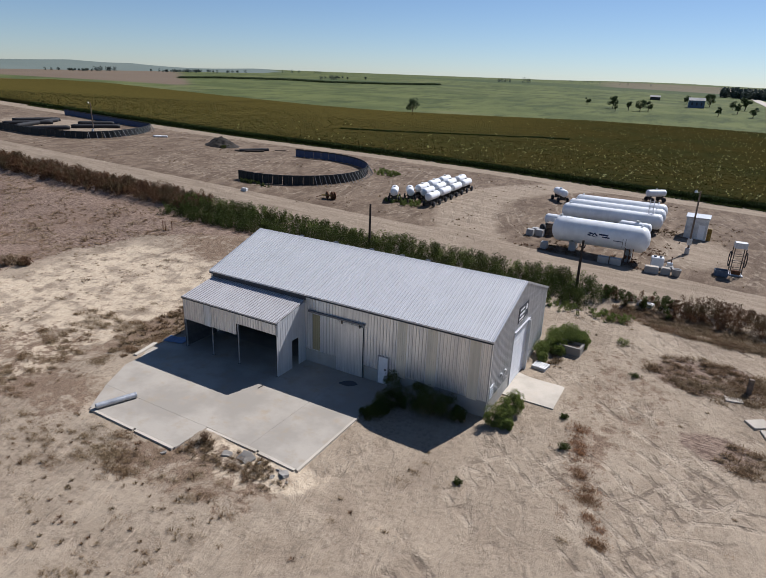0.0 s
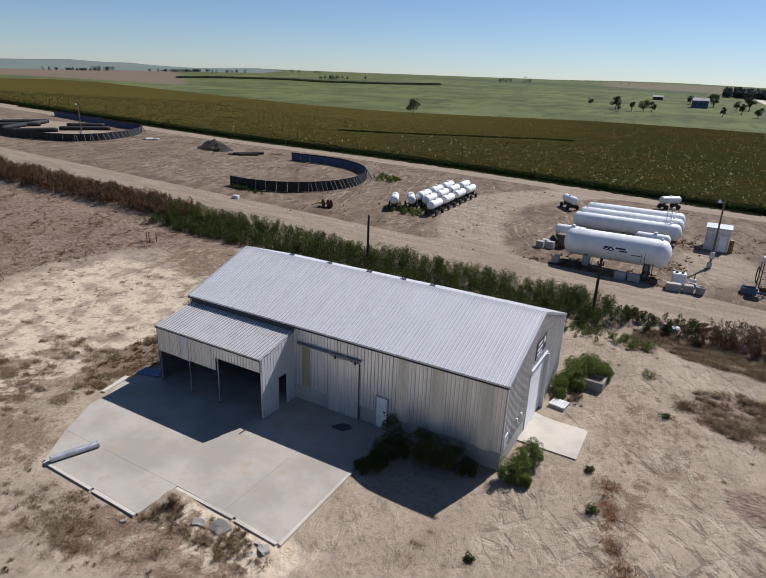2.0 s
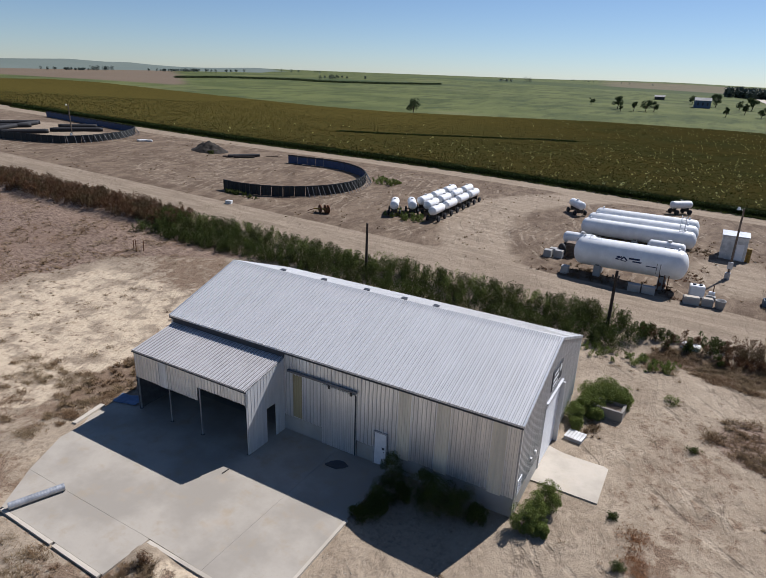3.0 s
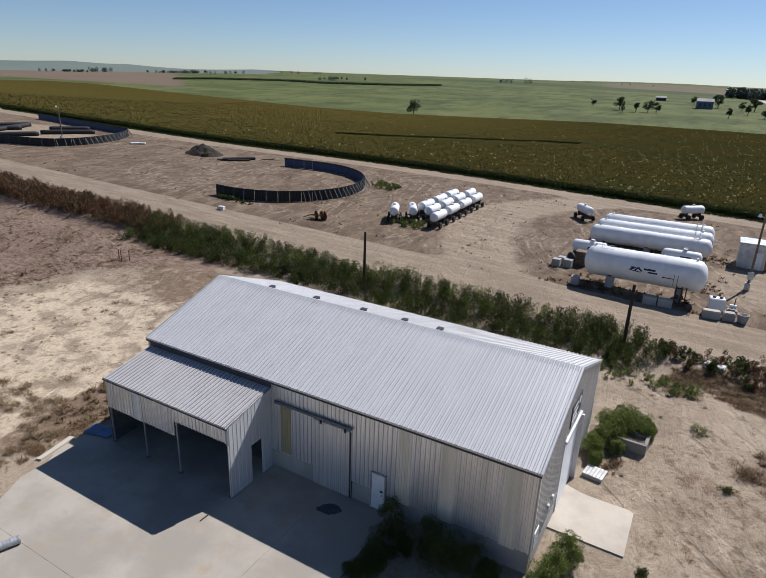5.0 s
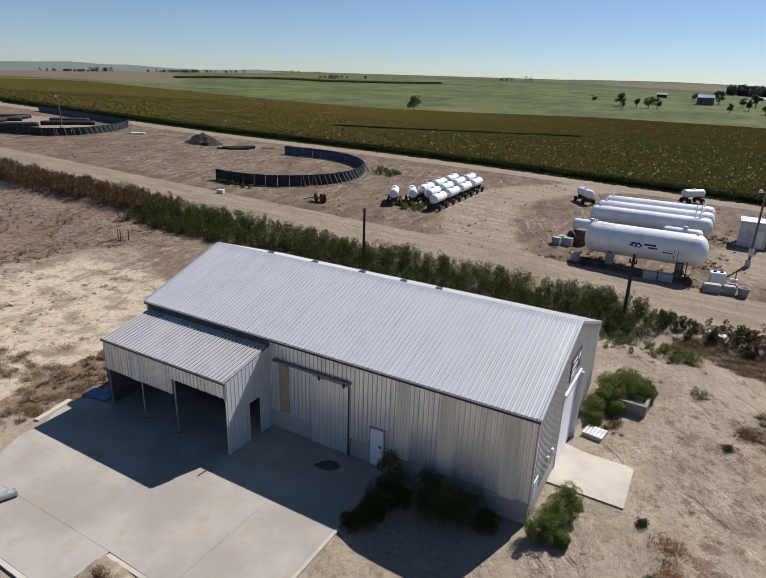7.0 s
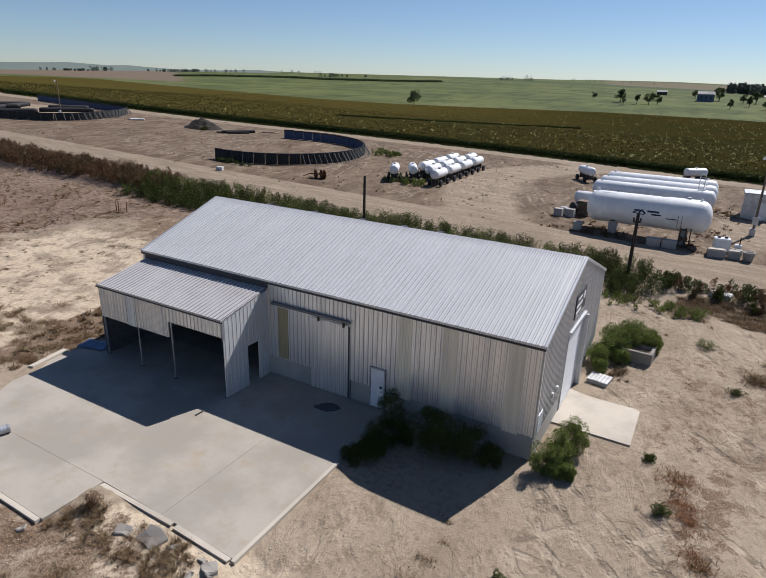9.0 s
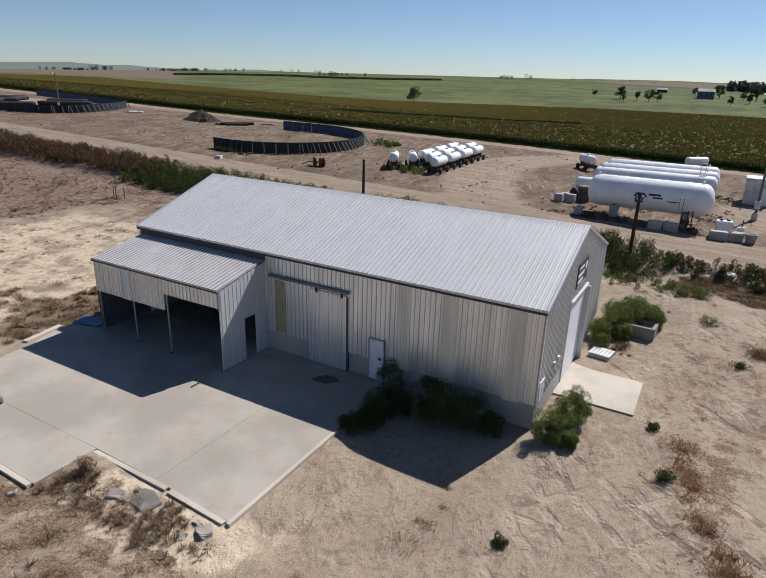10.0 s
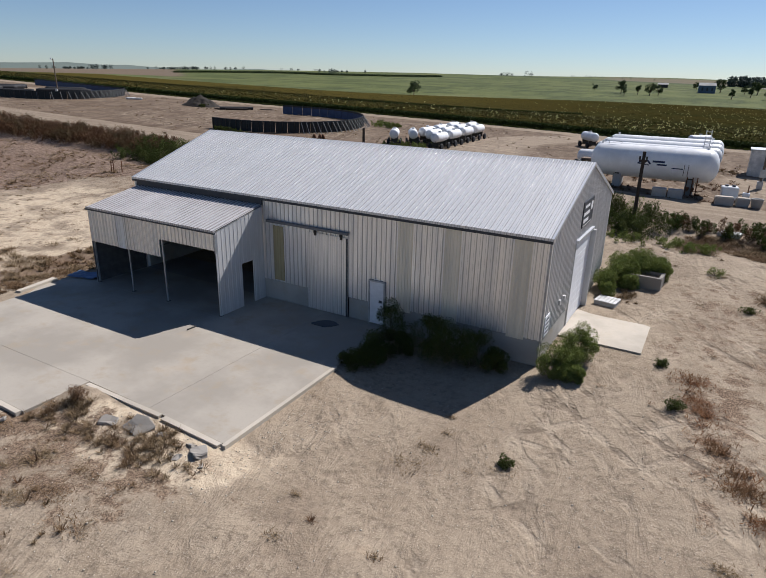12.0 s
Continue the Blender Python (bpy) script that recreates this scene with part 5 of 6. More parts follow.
# ---- far buildings ----
def farmhouse(x, y, sx, sy, hgt, roofm, wallm, lab):
    t = thing("farmhouse", lab, "house", x, y, ground_z(x, y) - 0.2, 8)
    part("wall", slab(-sx / 2, sx / 2, -sy / 2, sy / 2, 0, hgt), wallm, t)
    bm = bmesh.new()
    v = [bm.verts.new(c) for c in ((-sx / 2 - 0.4, -sy / 2 - 0.4, hgt), (sx / 2 + 0.4, -sy / 2 - 0.4, hgt), (sx / 2 + 0.4, sy / 2 + 0.4, hgt), (-sx / 2 - 0.4, sy / 2 + 0.4, hgt), (-sx / 2 - 0.4, 0, hgt + sy * 0.25), (sx / 2 + 0.4, 0, hgt + sy * 0.25))]
    for q in ((0, 1, 5, 4), (2, 3, 4, 5), (0, 4, 3), (1, 2, 5), (3, 2, 1, 0)):
        bm.faces.new([v[k] for k in q])
    part("roof", bm, roofm, t)
    for u in (-0.3, 0.0, 0.3):
        w = part("window", slab(u * sx - 0.6, u * sx + 0.6, -sy / 2 - 0.06, -sy / 2 - 0.01, hgt * 0.35, hgt * 0.75), M_trim, t)


farmhouse(-19.5, 552, 12, 9, 6.0, M_block, plain("blue_grey_siding", (0.10, 0.14, 0.20), 0.7), "blue-grey two-storey farmhouse with pale roof among trees")
farmhouse(-62, 640, 9, 6, 3.0, M_block, M_steel_dk, "low dark shed with pale roof beyond the pasture")


# ---- plants ----
rng = np.random.default_rng(11)


def shrub(x, y, r, hgt, mat, lab, z=None, leaves=900, size=0.085, grp=""):
    z = ground_z(x, y) if z is None else z
    t = thing("shrub", lab, "shrub", x, y, z - 0.03, group=grp)
    k = 16
    a, q = rng.uniform(0, 2 * np.pi, k), rng.uniform(0, 1, k) ** 0.6
    c = np.stack([np.cos(a) * q * r * 0.7, np.sin(a) * q * r * 0.7, rng.uniform(0.15, 0.85, k) * hgt * (1 - 0.35 * q)], 1)
    rad = rng.uniform(0.25, 0.5, k) * r
    ob = new("foliage", leaf_mesh("foliage", c, rad, leaves // k, size, mat, rng, 0.5, 0.9, 0.28))
    ob.parent = t
    bm = bmesh.new()
    for i in range(k):
        tube(bm, (c[i][0] * 0.15, c[i][1] * 0.15, 0), tuple(c[i]), 0.02, 0.008, 5, False)
    part("stem", bm, M_twig, t)
    return t


for x, y, r, hh in ((0.75, -0.35, 0.85, 1.9), (1.1, 0.7, 0.95, 2.0), (1.45, 1.9, 0.9, 1.9), (1.6, -0.2, 0.55, 0.8)):
    shrub(x, y, r, hh, L_bright, "bushy bright green weed shrub at the building corner", leaves=11000, size=0.038, grp="corner shrubs")
for x, y, r, hh in ((0.7, 11.4, 0.9, 1.6), (1.0, 12.8, 1.0, 2.0), (0.9, 14.2, 1.0, 1.9), (2.6, 15.2, 1.2, 1.7), (3.3, 14.7, 0.9, 1.5), (1.9, 15.6, 1.0, 1.9), (1.7, 13.1, 0.8, 1.5), (1.9, 12.3, 0.7, 1.1), (2.4, 14.5, 0.9, 1.7), (1.0, 10.4, 0.6, 1.0), (2.0, 14.3, 1.1, 2.1), (3.1, 14.6, 1.0, 1.9)):
    shrub(x, y, r, hh, L_bright, "tall green weed shrub against the gable wall", leaves=6500, size=0.05, grp="gable shrubs")
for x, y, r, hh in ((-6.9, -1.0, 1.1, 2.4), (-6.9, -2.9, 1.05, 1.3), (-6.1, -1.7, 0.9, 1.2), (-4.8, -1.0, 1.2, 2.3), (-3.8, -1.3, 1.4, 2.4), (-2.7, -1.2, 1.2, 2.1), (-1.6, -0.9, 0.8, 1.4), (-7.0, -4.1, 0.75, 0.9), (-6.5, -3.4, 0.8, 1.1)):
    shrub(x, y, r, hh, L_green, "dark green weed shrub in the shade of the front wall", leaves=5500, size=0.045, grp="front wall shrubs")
for x, y, r, hh, lf in ((1.0, -7.1, 0.32, 0.55, L_green), (5.6, -0.6, 0.45, 0.6, L_green), (4.7, 2.9, 0.4, 0.4, L_green), (6.3, 17.1, 0.7, 0.6, L_bright), (8.1, 11.7, 0.6, 0.45, L_green), (-14.0, -12.5, 0.5, 0.7, L_rust),
                        (-21.4, -12.8, 0.35, 0.3, L_dry), (-58.5, 0.5, 1.3, 1.4, L_straw), (-56.8, 1.2, 1.0, 1.1, L_rust)):
    shrub(x, y, r, hh, lf, "single small weed bush standing on bare ground", leaves=1600, size=0.035 if r < 1 else 0.1, grp="weed bushes")


def hedge(name, lab, x0, x1, mat, step, tall, leafs, size, ymid=27.4, half=3.4, up=0.4, seed=1, narrow=0.28):
    """A dense thicket along the road ditch: many plants of leaves, uneven in height."""
    g = np.random.default_rng(seed)
    n = int((x1 - x0) * 2 * half / step)
    x = g.uniform(x0, x1, n)
    y = ymid + g.uniform(-half, half, n) * g.uniform(0.6, 1.0, n)
    mid = np.array([noise.noise((v * 0.22, w * 0.3, 3.0)) for v, w in zip(x, y)])
    h = tall * (0.75 + 0.5 * mid + g.uniform(-0.15, 0.2, n)) * np.clip(1.15 - (np.abs(y - ymid) / half) ** 3 * 0.5, 0.3, 1)
    z = land(x, y)
    c, r = [], []
    for f in (0.1, 0.32, 0.6, 0.87):
        c.append(np.stack([x + g.normal(0, 0.15, n), y + g.normal(0, 0.15, n), z + h * f], 1))
        r.append(np.clip(h * (0.34 - 0.12 * f), 0.15, 0.7))
    me = leaf_mesh(name, np.concatenate(c), np.concatenate(r), leafs, size, mat, g, up, 1.1, narrow)
    return tagged(new(name, me), lab, "thicket", kind="stuff")


hedge("green_thicket", "dense green weed thicket along the road ditch", -60, 1.5, L_green, 0.40, 1.68, 60, 0.092, 26.6, 3.6, 0.62, 2, 0.2)
hedge("pale_thicket", "lighter green weed tops in the ditch thicket", -58, 1.5, L_bright, 2.0, 1.72, 90, 0.075, 28.0, 2.2, 0.7, 3, 0.18)
hedge("mixed_thicket", "patchy green and brown weeds where the thicket thins", 1, 9.5, L_green, 0.9, 1.25, 80, 0.085, 27.4, 1.9, 0.5, 12)
hedge("mixed_thicket_brown", "patchy brown weeds where the thicket thins", 3, 11, L_rust, 1.1, 1.15, 70, 0.08, 27.6, 1.7, 0.6, 13)
hedge("low_weeds", "low green weeds behind the steel building", -26, 6.5, L_bright, 0.8, 0.6, 60, 0.065, 22.4, 1.7, 0.5, 4)
hedge("rust_thicket", "tall rusty brown weeds along the road ditch", -150, -56, L_rust, 0.30, 1.6, 24, 0.18, 28.4, 2.8, 0.85, 5, 0.13)
hedge("rust_thicket_east", "tall rusty brown weeds along the road ditch", 10, 26, L_rust, 0.36, 1.5, 44, 0.12, 27.6, 2.4, 0.85, 6, 0.13)
hedge("tank_weeds", "green weeds round the parked nurse tanks", -35, -29, L_bright, 0.55, 0.75, 30, 0.10, 48.0, 2.4, 0.6, 7)
hedge("ring_weeds", "green weeds at the foot of the ring fence", -62, -54.5, L_green, 0.6, 0.6, 26, 0.1, 42.0, 0.8, 0.5, 8)
hedge("ring_weeds_east", "green weeds at the foot of the ring fence", -48, -43.5, L_bright, 0.6, 0.9, 26, 0.12, 66.5, 2.8, 0.5, 9)
hedge("heap_weeds", "green weeds growing at the foot of the spoil heap", -92.0, -87.2, L_green, 0.5, 0.8, 40, 0.1, 65.9, 1.4, 0.5, 10)


def tufts(name, lab, n, box_, mat, r0, r1, per, width, lift, seed, keep=None):
    g = np.random.default_rng(seed)
    x, y = g.uniform(box_[0], box_[1], n), g.uniform(box_[2], box_[3], n)
    field = np.array([noise.noise((a * 0.22, b * 0.22, seed * 1.7)) + 0.5 * noise.noise((a * 0.7, b * 0.7, seed * 2.3)) for a, b in zip(x, y)])
    ok = field > g.uniform(-0.1, 0.45, n)
    slabby = (x > -28) & (x < -7.2) & (y > -14.3) & (y < 0) & ~((x > -14.8) & (y < -11.8))
    hall_ = (x > -26) & (x < 0.3) & (y > -0.2) & (y < 13.8)
    pad_ = (x > -0.2) & (x < 3.9) & (y > 3.3) & (y < 8.8)
    ok &= ~slabby & ~hall_ & ~pad_
    if keep is not None:
        ok &= keep(x, y)
    x, y = x[ok], y[ok]
    p = np.stack([x, y, land(x, y)], 1)
    me = blades_mesh(name, p, g.uniform(r0, r1, len(x)), per, mat, g, width, lift)
    return tagged(new(name, me), lab, "weeds", kind="stuff")


def brush(name, lab, n, box_, mat, spread, per, length, width, seed, thresh=0.0, keep=None):
    """Low irregular patches of dead stems: short flat blades strewn round random hearts."""
    g = np.random.default_rng(seed)
    x, y = g.uniform(box_[0], box_[1], n), g.uniform(box_[2], box_[3], n)
    field = np.array([noise.noise((a * 0.16, b * 0.16, seed * 1.3)) + 0.6 * noise.noise((a * 0.5, b * 0.5, seed * 2.1)) for a, b in zip(x, y)])
    ok = field > thresh + g.uniform(-0.15, 0.25, n)
    if keep is not None:
        ok &= keep(x, y)
    x, y = x[ok], y[ok]
    s_ = g.uniform(0.35, 1.0, len(x)) * spread
    k = np.repeat(np.arange(len(x)), per)
    bx, by = x[k] + g.normal(0, 1, len(k)) * s_[k] * 0.5, y[k] + g.normal(0, 1, len(k)) * s_[k] * 0.32
    off = ((bx > -27.7) & (bx < -7.2) & (by > -14.2) & (by < 0) & ~((bx > -14.8) & (by < -11.85))) | ((bx > -26) & (bx < 0.3) & (by > -0.2) & (by < 13.8)) | ((bx > -0.2) & (bx < 3.9) & (by > 3.3) & (by < 8.8))
    bx, by = bx[~off], by[~off]
    m = len(bx)
    t = g.uniform(0, 2 * np.pi, m)
    ln = length * g.uniform(0.4, 1.3, m)
    a = np.stack([bx, by, land(bx, by) + g.uniform(0, 0.05, m)], 1)
    tip = a + np.stack([np.cos(t) * ln, np.sin(t) * ln, ln * g.uniform(0.05, 0.9, m)], 1)
    w = np.stack([-np.sin(t), np.cos(t), np.zeros(m)], 1) * (width * g.uniform(0.5, 1.5, m))[:, None]
    v = np.stack([a - w, a + w, tip], 1).reshape(-1, 3)
    return tagged(new(name, quick_mesh(name, v, np.arange(m * 3).reshape(-1, 3), mat)), lab, "weeds", kind="stuff")


def sparse(x, y):
    """Few weeds grow on the driven ground round the building corner."""
    return ~((x > -6.8) & (x < 30) & (y < 20) & (np.sin(x * 12.9 + y * 78.2) < 0.9)) | ((x < -9 - 0.35 * (y + 14)) & (y < -14))


brush("dry_tufts", "scattered dry brown weed patches on bare sand", 1900, (-60, 24, -26, 23), L_dry, 0.36, 80, 0.1, 0.011, 21, 0.2, sparse)
brush("brown_weeds", "larger brown dead weed patches on bare sand", 700, (-60, 24, -26, 23), L_dry, 0.9, 150, 0.13, 0.013, 33, 0.2, sparse)
brush("grey_stems", "grey broken stems strewn on the sand", 1500, (-45, 24, -26, 12), L_straw, 0.5, 40, 0.11, 0.01, 34, 0.05, sparse)
brush("left_brush", "brown dead weeds on the sand beyond the slab", 420, (-44, -26, -18, -2), L_dry, 1.0, 150, 0.22, 0.017, 35, -0.1)
brush("front_brush", "brown dead weed patches on the sand before the slab", 420, (-36, -10, -27, -14.6), L_dry, 0.8, 120, 0.12, 0.012, 53, 0.08)
brush("notch_brush", "dead brush at the broken slab corner", 22, (-20, -14.8, -17.5, -14.5), L_dry, 0.9, 120, 0.24, 0.015, 36, -0.5)
tufts("dry_litter", "dense dry weeds beside the lean-to", 1500, (-34, -26, -8, 12), L_dry, 0.15, 0.4, 44, 0.014, 0.8, 22, lambda x, y: np.hypot((x + 29.5) / 2.8, (y - 1.5) / 8) < 1)
tufts("dead_brush", "tangle of dead grey brush before the slab edge", 1150, (-16, -6, -18, -11.7), L_dry, 0.12, 0.36, 48, 0.010, 0.7, 23, lambda x, y: np.hypot((x + 10.8) / 4.2, (y + 13.6) / 1.8) < 1)
tufts("stubble", "flattened dead stalks in the fallow field", 16000, (-128, -42, -6, 25), L_straw, 0.2, 0.55, 10, 0.028, 0.35, 24, lambda x, y: x < np.interp(y, (-6, -2, 8, 16, 21.5, 26), (-75, -57, -58, -54, -44, -38)))
tufts("stubble_dark", "dark dead stalks in the fallow field", 4500, (-128, -42, -6, 25), L_dry, 0.2, 0.6, 9, 0.045, 0.45, 25, lambda x, y: x < np.interp(y, (-6, -2, 8, 16, 21.5, 26), (-75, -57, -58, -54, -44, -38)))
tufts("debris_brush", "dark flattened brush on bare ground", 2200, (4, 22, 9, 27), L_rust, 0.12, 0.4, 30, 0.014, 0.45, 26, lambda x, y: (np.hypot((x - 13.5) / 4.2, (y - 14.2) / 3.0) < 1) | (np.hypot((x - 9.5) / 6.0, (y - 25.0) / 2.2) < 1))
brush("red_weeds", "low reddish weeds in a line across the sand", 210, (5, 10, -8.5, 2.5), L_red, 0.9, 120, 0.22, 0.013, 27, -0.25, lambda x, y: np.abs(x - 6.45 + 0.318 * y) < 0.5)
brush("debris_weeds", "dark dead brush flattened on bare ground", 420, (8, 20, 2, 19), L_dry, 0.9, 120, 0.28, 0.02, 37, -0.3, lambda x, y: (np.hypot((x - 13.4) / 4.8, (y - 14.4) / 3.4) < 1) | (np.hypot((x - 15.2) / 2.6, (y - 3.8) / 1.7) < 1))
brush("ditch_debris", "dark dead brush flattened beside the ditch", 320, (4, 18, 21.5, 26.5), L_dry, 0.9, 130, 0.28, 0.02, 38, -0.3)
tufts("yard_tufts", "sparse dry weeds on the yard", 1600, (-120, 18, 37, 80), L_dry, 0.15, 0.4, 12, 0.035, 0.7, 28)
tufts("tank_litter", "rusty dead weeds under the storage tanks", 1500, (-11, 7, 38, 60), L_rust, 0.15, 0.45, 20, 0.03, 0.7, 29)
tufts("gable_litter", "brown dead brush beside the sheet stack", 260, (1.6, 4.2, 8.8, 12.5), L_dry, 0.15, 0.4, 40, 0.014, 0.7, 30)
tufts("rusty_tufts", "small rusty dead weeds dotted over the sand", 1500, (-24, 12, -28, -12.5), L_rust, 0.08, 0.24, 46, 0.009, 0.9, 51, lambda x, y: np.sin(x * 91.7 + y * 47.3) > np.where(y < -16.5, 0.4, np.interp(x, (-24, -10, -6, 3), (0.35, 0.5, 0.9, 0.97))))
tufts("brown_tufts", "small brown dead weeds dotted over the sand", 900, (-26, -8, -24, -12.5), L_dry, 0.1, 0.3, 50, 0.009, 0.8, 52, lambda x, y: np.sin(x * 71.7 + y * 57.3) > 0.3)
# loose stones on the sand
g = np.random.default_rng(31)
n = 26000
x, y = g.uniform(-30, 20, n), g.uniform(-24, 6, n)
near = (np.hypot((x + 10.5) / 6, (y + 12.8) / 2.6) < g.uniform(0.4, 1, n)) | (np.hypot((x + 6.2) / 1.6, (y + 9) / 5) < g.uniform(0.3, 1, n))
ok = (near | (g.uniform(0, 1, n) < 0.12)) & ~((x > -28) & (x < -7.2) & (y > -14.3) & (y < 0) & ~((x > -14.8) & (y < -11.8))) & ~((x > -26) & (x < 4) & (y > -0.2))
x, y = x[ok], y[ok]
s = g.uniform(0.012, 0.04, len(x))
octa = np.array([(1, 0, 0), (0, 1, 0), (-1, 0, 0), (0, -1, 0), (0, 0, 0.7), (0, 0, -0.7)])
v = np.stack([x, y, land(x, y) + s * 0.3], 1)[:, None, :] + octa[None] * s[:, None, None] * g.uniform(0.6, 1.3, (len(x), 6, 1))
f = (np.arange(len(x)) * 6)[:, None, None] + np.array([(0, 1, 4), (1, 2, 4), (2, 3, 4), (3, 0, 4), (1, 0, 5), (2, 1, 5), (3, 2, 5), (0, 3, 5)])[None]
tagged(new("gravel", quick_mesh("gravel", v.reshape(-1, 3), f.reshape(-1, 3), M_pad)), "loose pale stones on the sand", "gravel", kind="stuff")

# ---- crop field ----
g = np.random.default_rng(41)


def scatter_crop(name, lab, n, x0, x1, y0, y1, mat, size, per, rad, lift, seed, dens=None):
    q = np.random.default_rng(seed)
    x = q.uniform(x0, x1, n)
    y = crop_near(x) + y0 + (y1 - y0) * q.uniform(0, 1, n) ** 1.5
    ok = y < crop_far(x) - 1
    if dens is not None:
        ok &= dens(x, y, q)
    x, y = x[ok], y[ok]
    c = np.stack([x, y, land(x, y) + lift * q.uniform(0.7, 1.1, len(x))], 1)
    return tagged(new(name, leaf_mesh(name, c, np.full(len(x), rad), per, size, mat, q, 0.5, 0.6)), lab, "crop", kind="stuff")


cx = np.concatenate([np.arange(-480, -160, 6.0), np.arange(-160, 40, 1.2), np.arange(40, 320, 6.0)])
rows = np.concatenate([np.arange(0, 12, 0.75), np.arange(12, 270, 4.0)])
CXX, R = np.meshgrid(cx, rows)
CYY = crop_near(CXX) + R
CYY = np.minimum(CYY, crop_far(CXX) + 2)
hgt = np.array([1.25 + 0.18 * noise.noise((a * 0.5, b * 0.9, 1.0)) for a, b in zip(CXX.ravel(), CYY.ravel())]).reshape(CXX.shape)
hgt[0] = -0.2
hgt[1] *= 0.8
CZ = land(CXX, CYY) + hgt
ii = np.arange(CXX.size).reshape(CXX.shape)
cq = np.stack([ii[:-1, :-1], ii[:-1, 1:], ii[1:, 1:], ii[1:, :-1]], -1).reshape(-1, 4)
nc = Nodes("crop_canopy", 0.95, 0, 0.0).world_co()
rowtex = nc.noise(1.0, 4, 0.7, nc.scaled(0.25, 1.3, 1))
cc = nc.mix(nc.step(nc.noise(0.018, 4), 0.4, 0.62), (0.040, 0.032, 0.009), (0.029, 0.029, 0.009))
cc = nc.mix(nc.step(rowtex, 0.4, 0.7, 0, 0.75), cc, (0.020, 0.022, 0.008))
cc = nc.mix(nc.step(nc.noise(0.5, 5, 0.7), 0.5, 0.75, 0, 0.6), cc, (0.066, 0.046, 0.014))
sx = nc.t.nodes.new("ShaderNodeSeparateXYZ")
nc.t.links.new(nc.co, sx.inputs[0])
gold = nc.mix(nc.step(rowtex, 0.35, 0.7), (0.085, 0.066, 0.018), (0.056, 0.047, 0.014))
cc = nc.mix(nc.math("MULTIPLY", nc.step(sx.outputs[0], -170, 0, 1.0, 0.0), 0.85), cc, gold)
nc.color(cc).bump(nc.noise(2.0, 4, 0.7), 0.25, 0.8)
tagged(new("crop_canopy", quick_mesh("crop_canopy", np.stack([CXX, CYY, CZ], -1).reshape(-1, 3), cq, nc.m)), "ripening brown-green grain crop seen as a closed canopy", "crop", kind="stuff")
scatter_crop("crop_edge", "green leafy edge of the grain crop", 9000, -190, 26, -0.5, 0.9, L_cropside, 0.2, 14, 0.6, 0.8, 42)
scatter_crop("crop_weeds", "low weeds along the crop edge", 1800, -190, 26, -2.0, -0.4, L_green, 0.16, 9, 0.3, 0.2, 46)
scatter_crop("crop_heads", "brown seed heads of the grain crop", 56000, -240, 45, 0, 250, L_crop, 0.14, 3, 0.5, 1.36, 43)
scatter_crop("crop_leaf", "green leaves showing in the grain crop", 14000, -260, 45, 0, 150, L_cropside, 0.14, 3, 0.45, 1.34, 44)
scatter_crop("yellow_volunteers", "tall pale yellow volunteer plants scattered in the crop", 2800, -120, 60, 0, 240, L_yellow, 0.15, 3, 0.25, 1.75, 45, lambda x, y, q: q.uniform(0, 1, len(x)) < np.clip((x + 90) / 100, 0.05, 1))
q = np.random.default_rng(47)
wx = q.uniform(-98, -45, 1500)
wy = np.interp(wx, (-98, -88.5, -70, -57.5, -45), (128, 144, 185, 207, 214)) + q.normal(0, 0.5, 1500)
wc = np.stack([wx, wy, land(wx, wy) + 1.4], 1)
tagged(new("waterway_strip", leaf_mesh("waterway_strip", wc, np.full(1500, 0.45), 8, 0.22, L_cropside, q, 0.5, 0.7)), "dark green strip of taller crop along the grass waterway", "crop", kind="stuff")


# ---- trees ----
def tree(x, y, hgt, wide, lab, seed, trunk=0.25, mat=L_tree):
    q = np.random.default_rng(seed)
    t = thing("tree", lab, "tree", x, y, ground_z(x, y) - 0.1, group="pasture trees")
    bm = bmesh.new()
    tube(bm, (0, 0, 0), (0.05 * hgt, 0, hgt * 0.45), 0.035 * hgt, 0.02 * hgt, 7)
    k = 14
    a = q.uniform(0, 2 * np.pi, k)
    rr = q.uniform(0.15, 1, k) ** 0.7 * wide * 0.42
    c = np.stack([np.cos(a) * rr, np.sin(a) * rr, hgt * q.uniform(trunk + 0.1, 0.9, k) * (1 - 0.25 * rr / wide)], 1)
    for p in c:
        tube(bm, (0.03 * hgt, 0, hgt * q.uniform(0.2, 0.45)), tuple(p), 0.012 * hgt, 0.004 * hgt, 5, False)
    part("trunk", bm, M_twig, t)
    ob = new("crown", leaf_mesh("crown", c, q.uniform(0.14, 0.26, k) * wide, 130, hgt * 0.035, mat, q, 0.2, 0.85))
    ob.parent = t


tree(-149.7, 278.5, 8.5, 7.5, "rounded dark pasture tree standing alone", 1)
for k, (x, y, hh, w) in enumerate(((-94.6, 482, 7, 5), (-64, 428, 7, 3), (-70, 452, 12, 9), (-57, 440, 9, 5), (-50, 447, 10, 9), (-45, 452, 9, 6), (-10, 575, 14, 12), (0.5, 458, 9, 5), (12, 500, 10, 6),
                                   (17, 560, 14, 10), (22, 470, 9, 8), (-30, 600, 9, 8), (8, 560, 9, 6))):
    tree(x, y, hh * 0.85, w * 0.85, "dark leafy tree beside the farmhouse pasture", 60 + k)


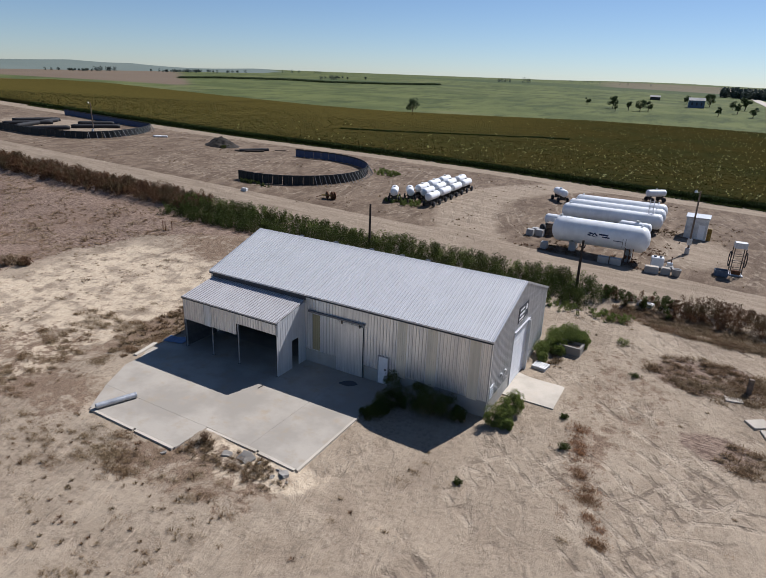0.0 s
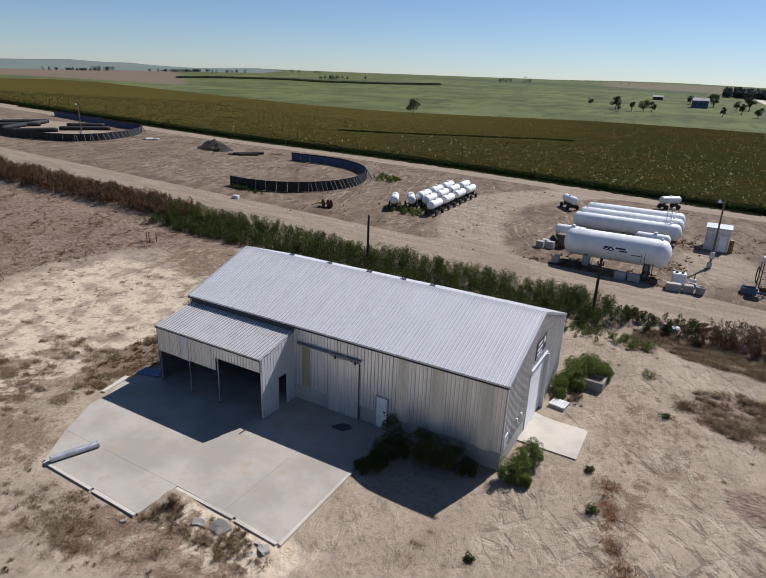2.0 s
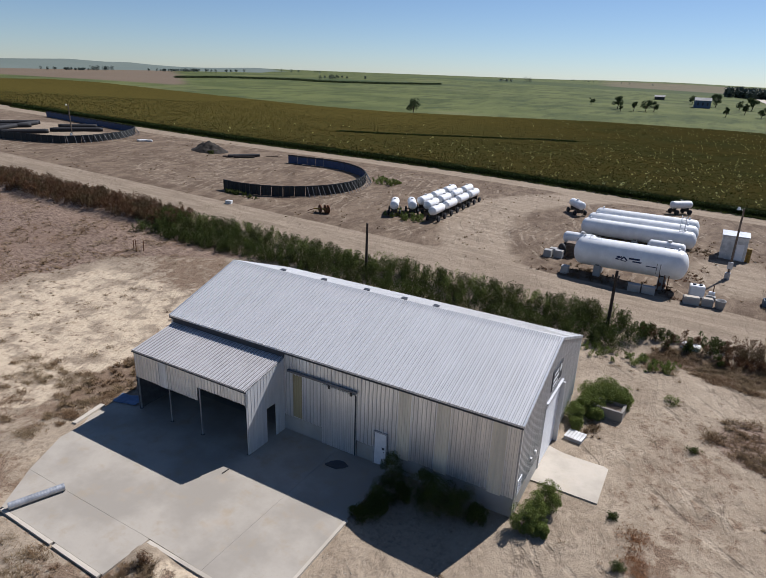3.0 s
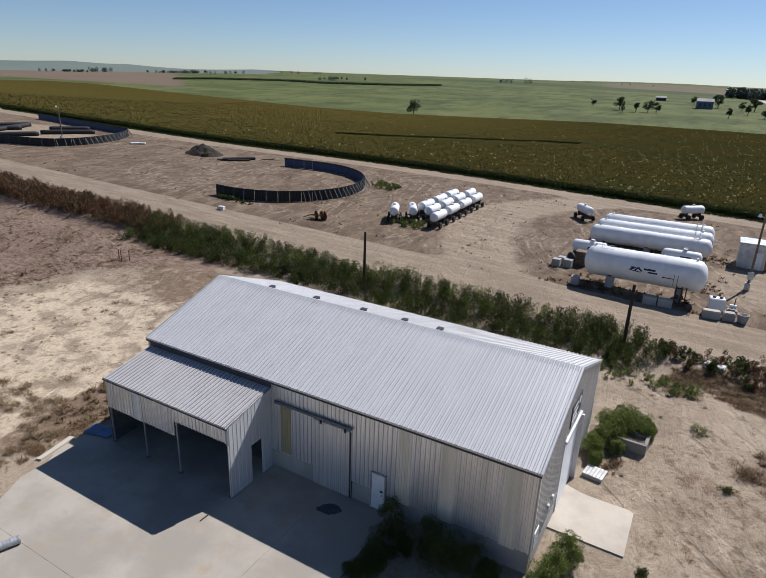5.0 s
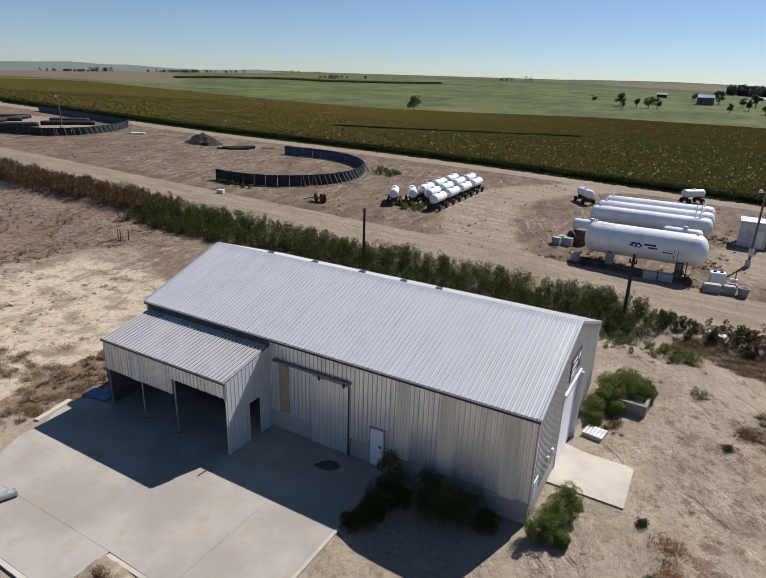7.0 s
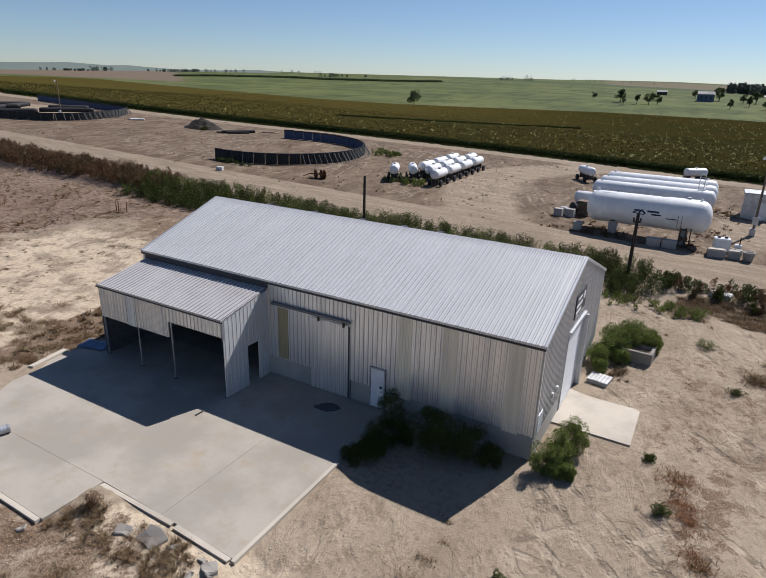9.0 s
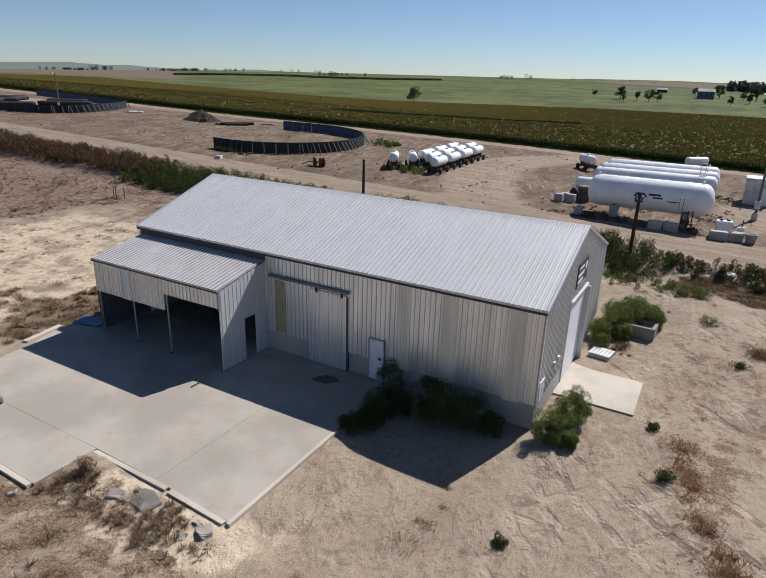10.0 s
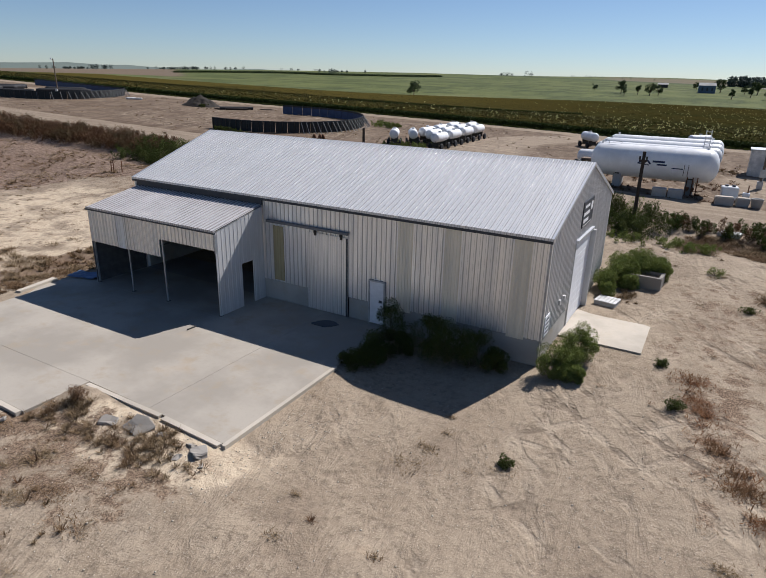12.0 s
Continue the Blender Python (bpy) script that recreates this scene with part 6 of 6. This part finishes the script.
def far_woods(name, lab, spots, seed, mat=L_far):
    q = np.random.default_rng(seed)
    c, r = [], []
    for x, y, sx, sy, hh, n in spots:
        px, py = x + q.normal(0, sx, n), y + q.normal(0, sy, n)
        pz = land(px, py)
        for f in (0.3, 0.65):
            c.append(np.stack([px, py, pz + hh * f * q.uniform(0.7, 1.2, n)], 1))
            r.append(np.full(n, hh * 0.42))
    tagged(new(name, leaf_mesh(name, np.concatenate(c), np.concatenate(r), 60, spots[0][4] * 0.13, mat, q, 0.2, 0.8)), lab, "woods", kind="stuff")


def at_az(az, d):
    return d * math.sin(radians(az)), d * math.cos(radians(az))


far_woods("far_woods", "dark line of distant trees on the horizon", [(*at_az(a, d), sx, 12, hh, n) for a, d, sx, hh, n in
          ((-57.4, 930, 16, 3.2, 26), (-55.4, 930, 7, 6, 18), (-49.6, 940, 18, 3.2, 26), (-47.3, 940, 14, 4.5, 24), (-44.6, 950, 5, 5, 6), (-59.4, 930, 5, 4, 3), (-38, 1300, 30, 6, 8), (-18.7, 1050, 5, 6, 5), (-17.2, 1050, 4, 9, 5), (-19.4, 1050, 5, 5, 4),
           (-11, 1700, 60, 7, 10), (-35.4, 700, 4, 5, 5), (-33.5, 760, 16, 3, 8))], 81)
far_woods("road_woods", "dark grove by the distant gravel road", [(*at_az(1.2, 900), 16, 14, 13, 26), (*at_az(2.8, 900), 18, 14, 12, 24)], 82)
q = np.random.default_rng(83)
sw = q.uniform(0, 1, 1500)
sx_ = np.interp(sw, (0, 0.16, 0.34, 0.52, 0.76, 1), (-495, -482, -429, -369, -323, -293))
sy_ = np.interp(sw, (0, 0.16, 0.34, 0.52, 0.76, 1), (423, 465, 492, 498, 551, 625)) + q.normal(0, 3.0, 1500)
sc_ = np.stack([sx_, sy_, land(sx_, sy_) + 0.8], 1)
tagged(new("far_crop_strip", leaf_mesh("far_crop_strip", sc_, np.full(1500, 1.7), 34, 0.5, L_tree, q, 0.3, 0.6)), "dark strip of tall crop along the distant pasture", "crop", kind="stuff")
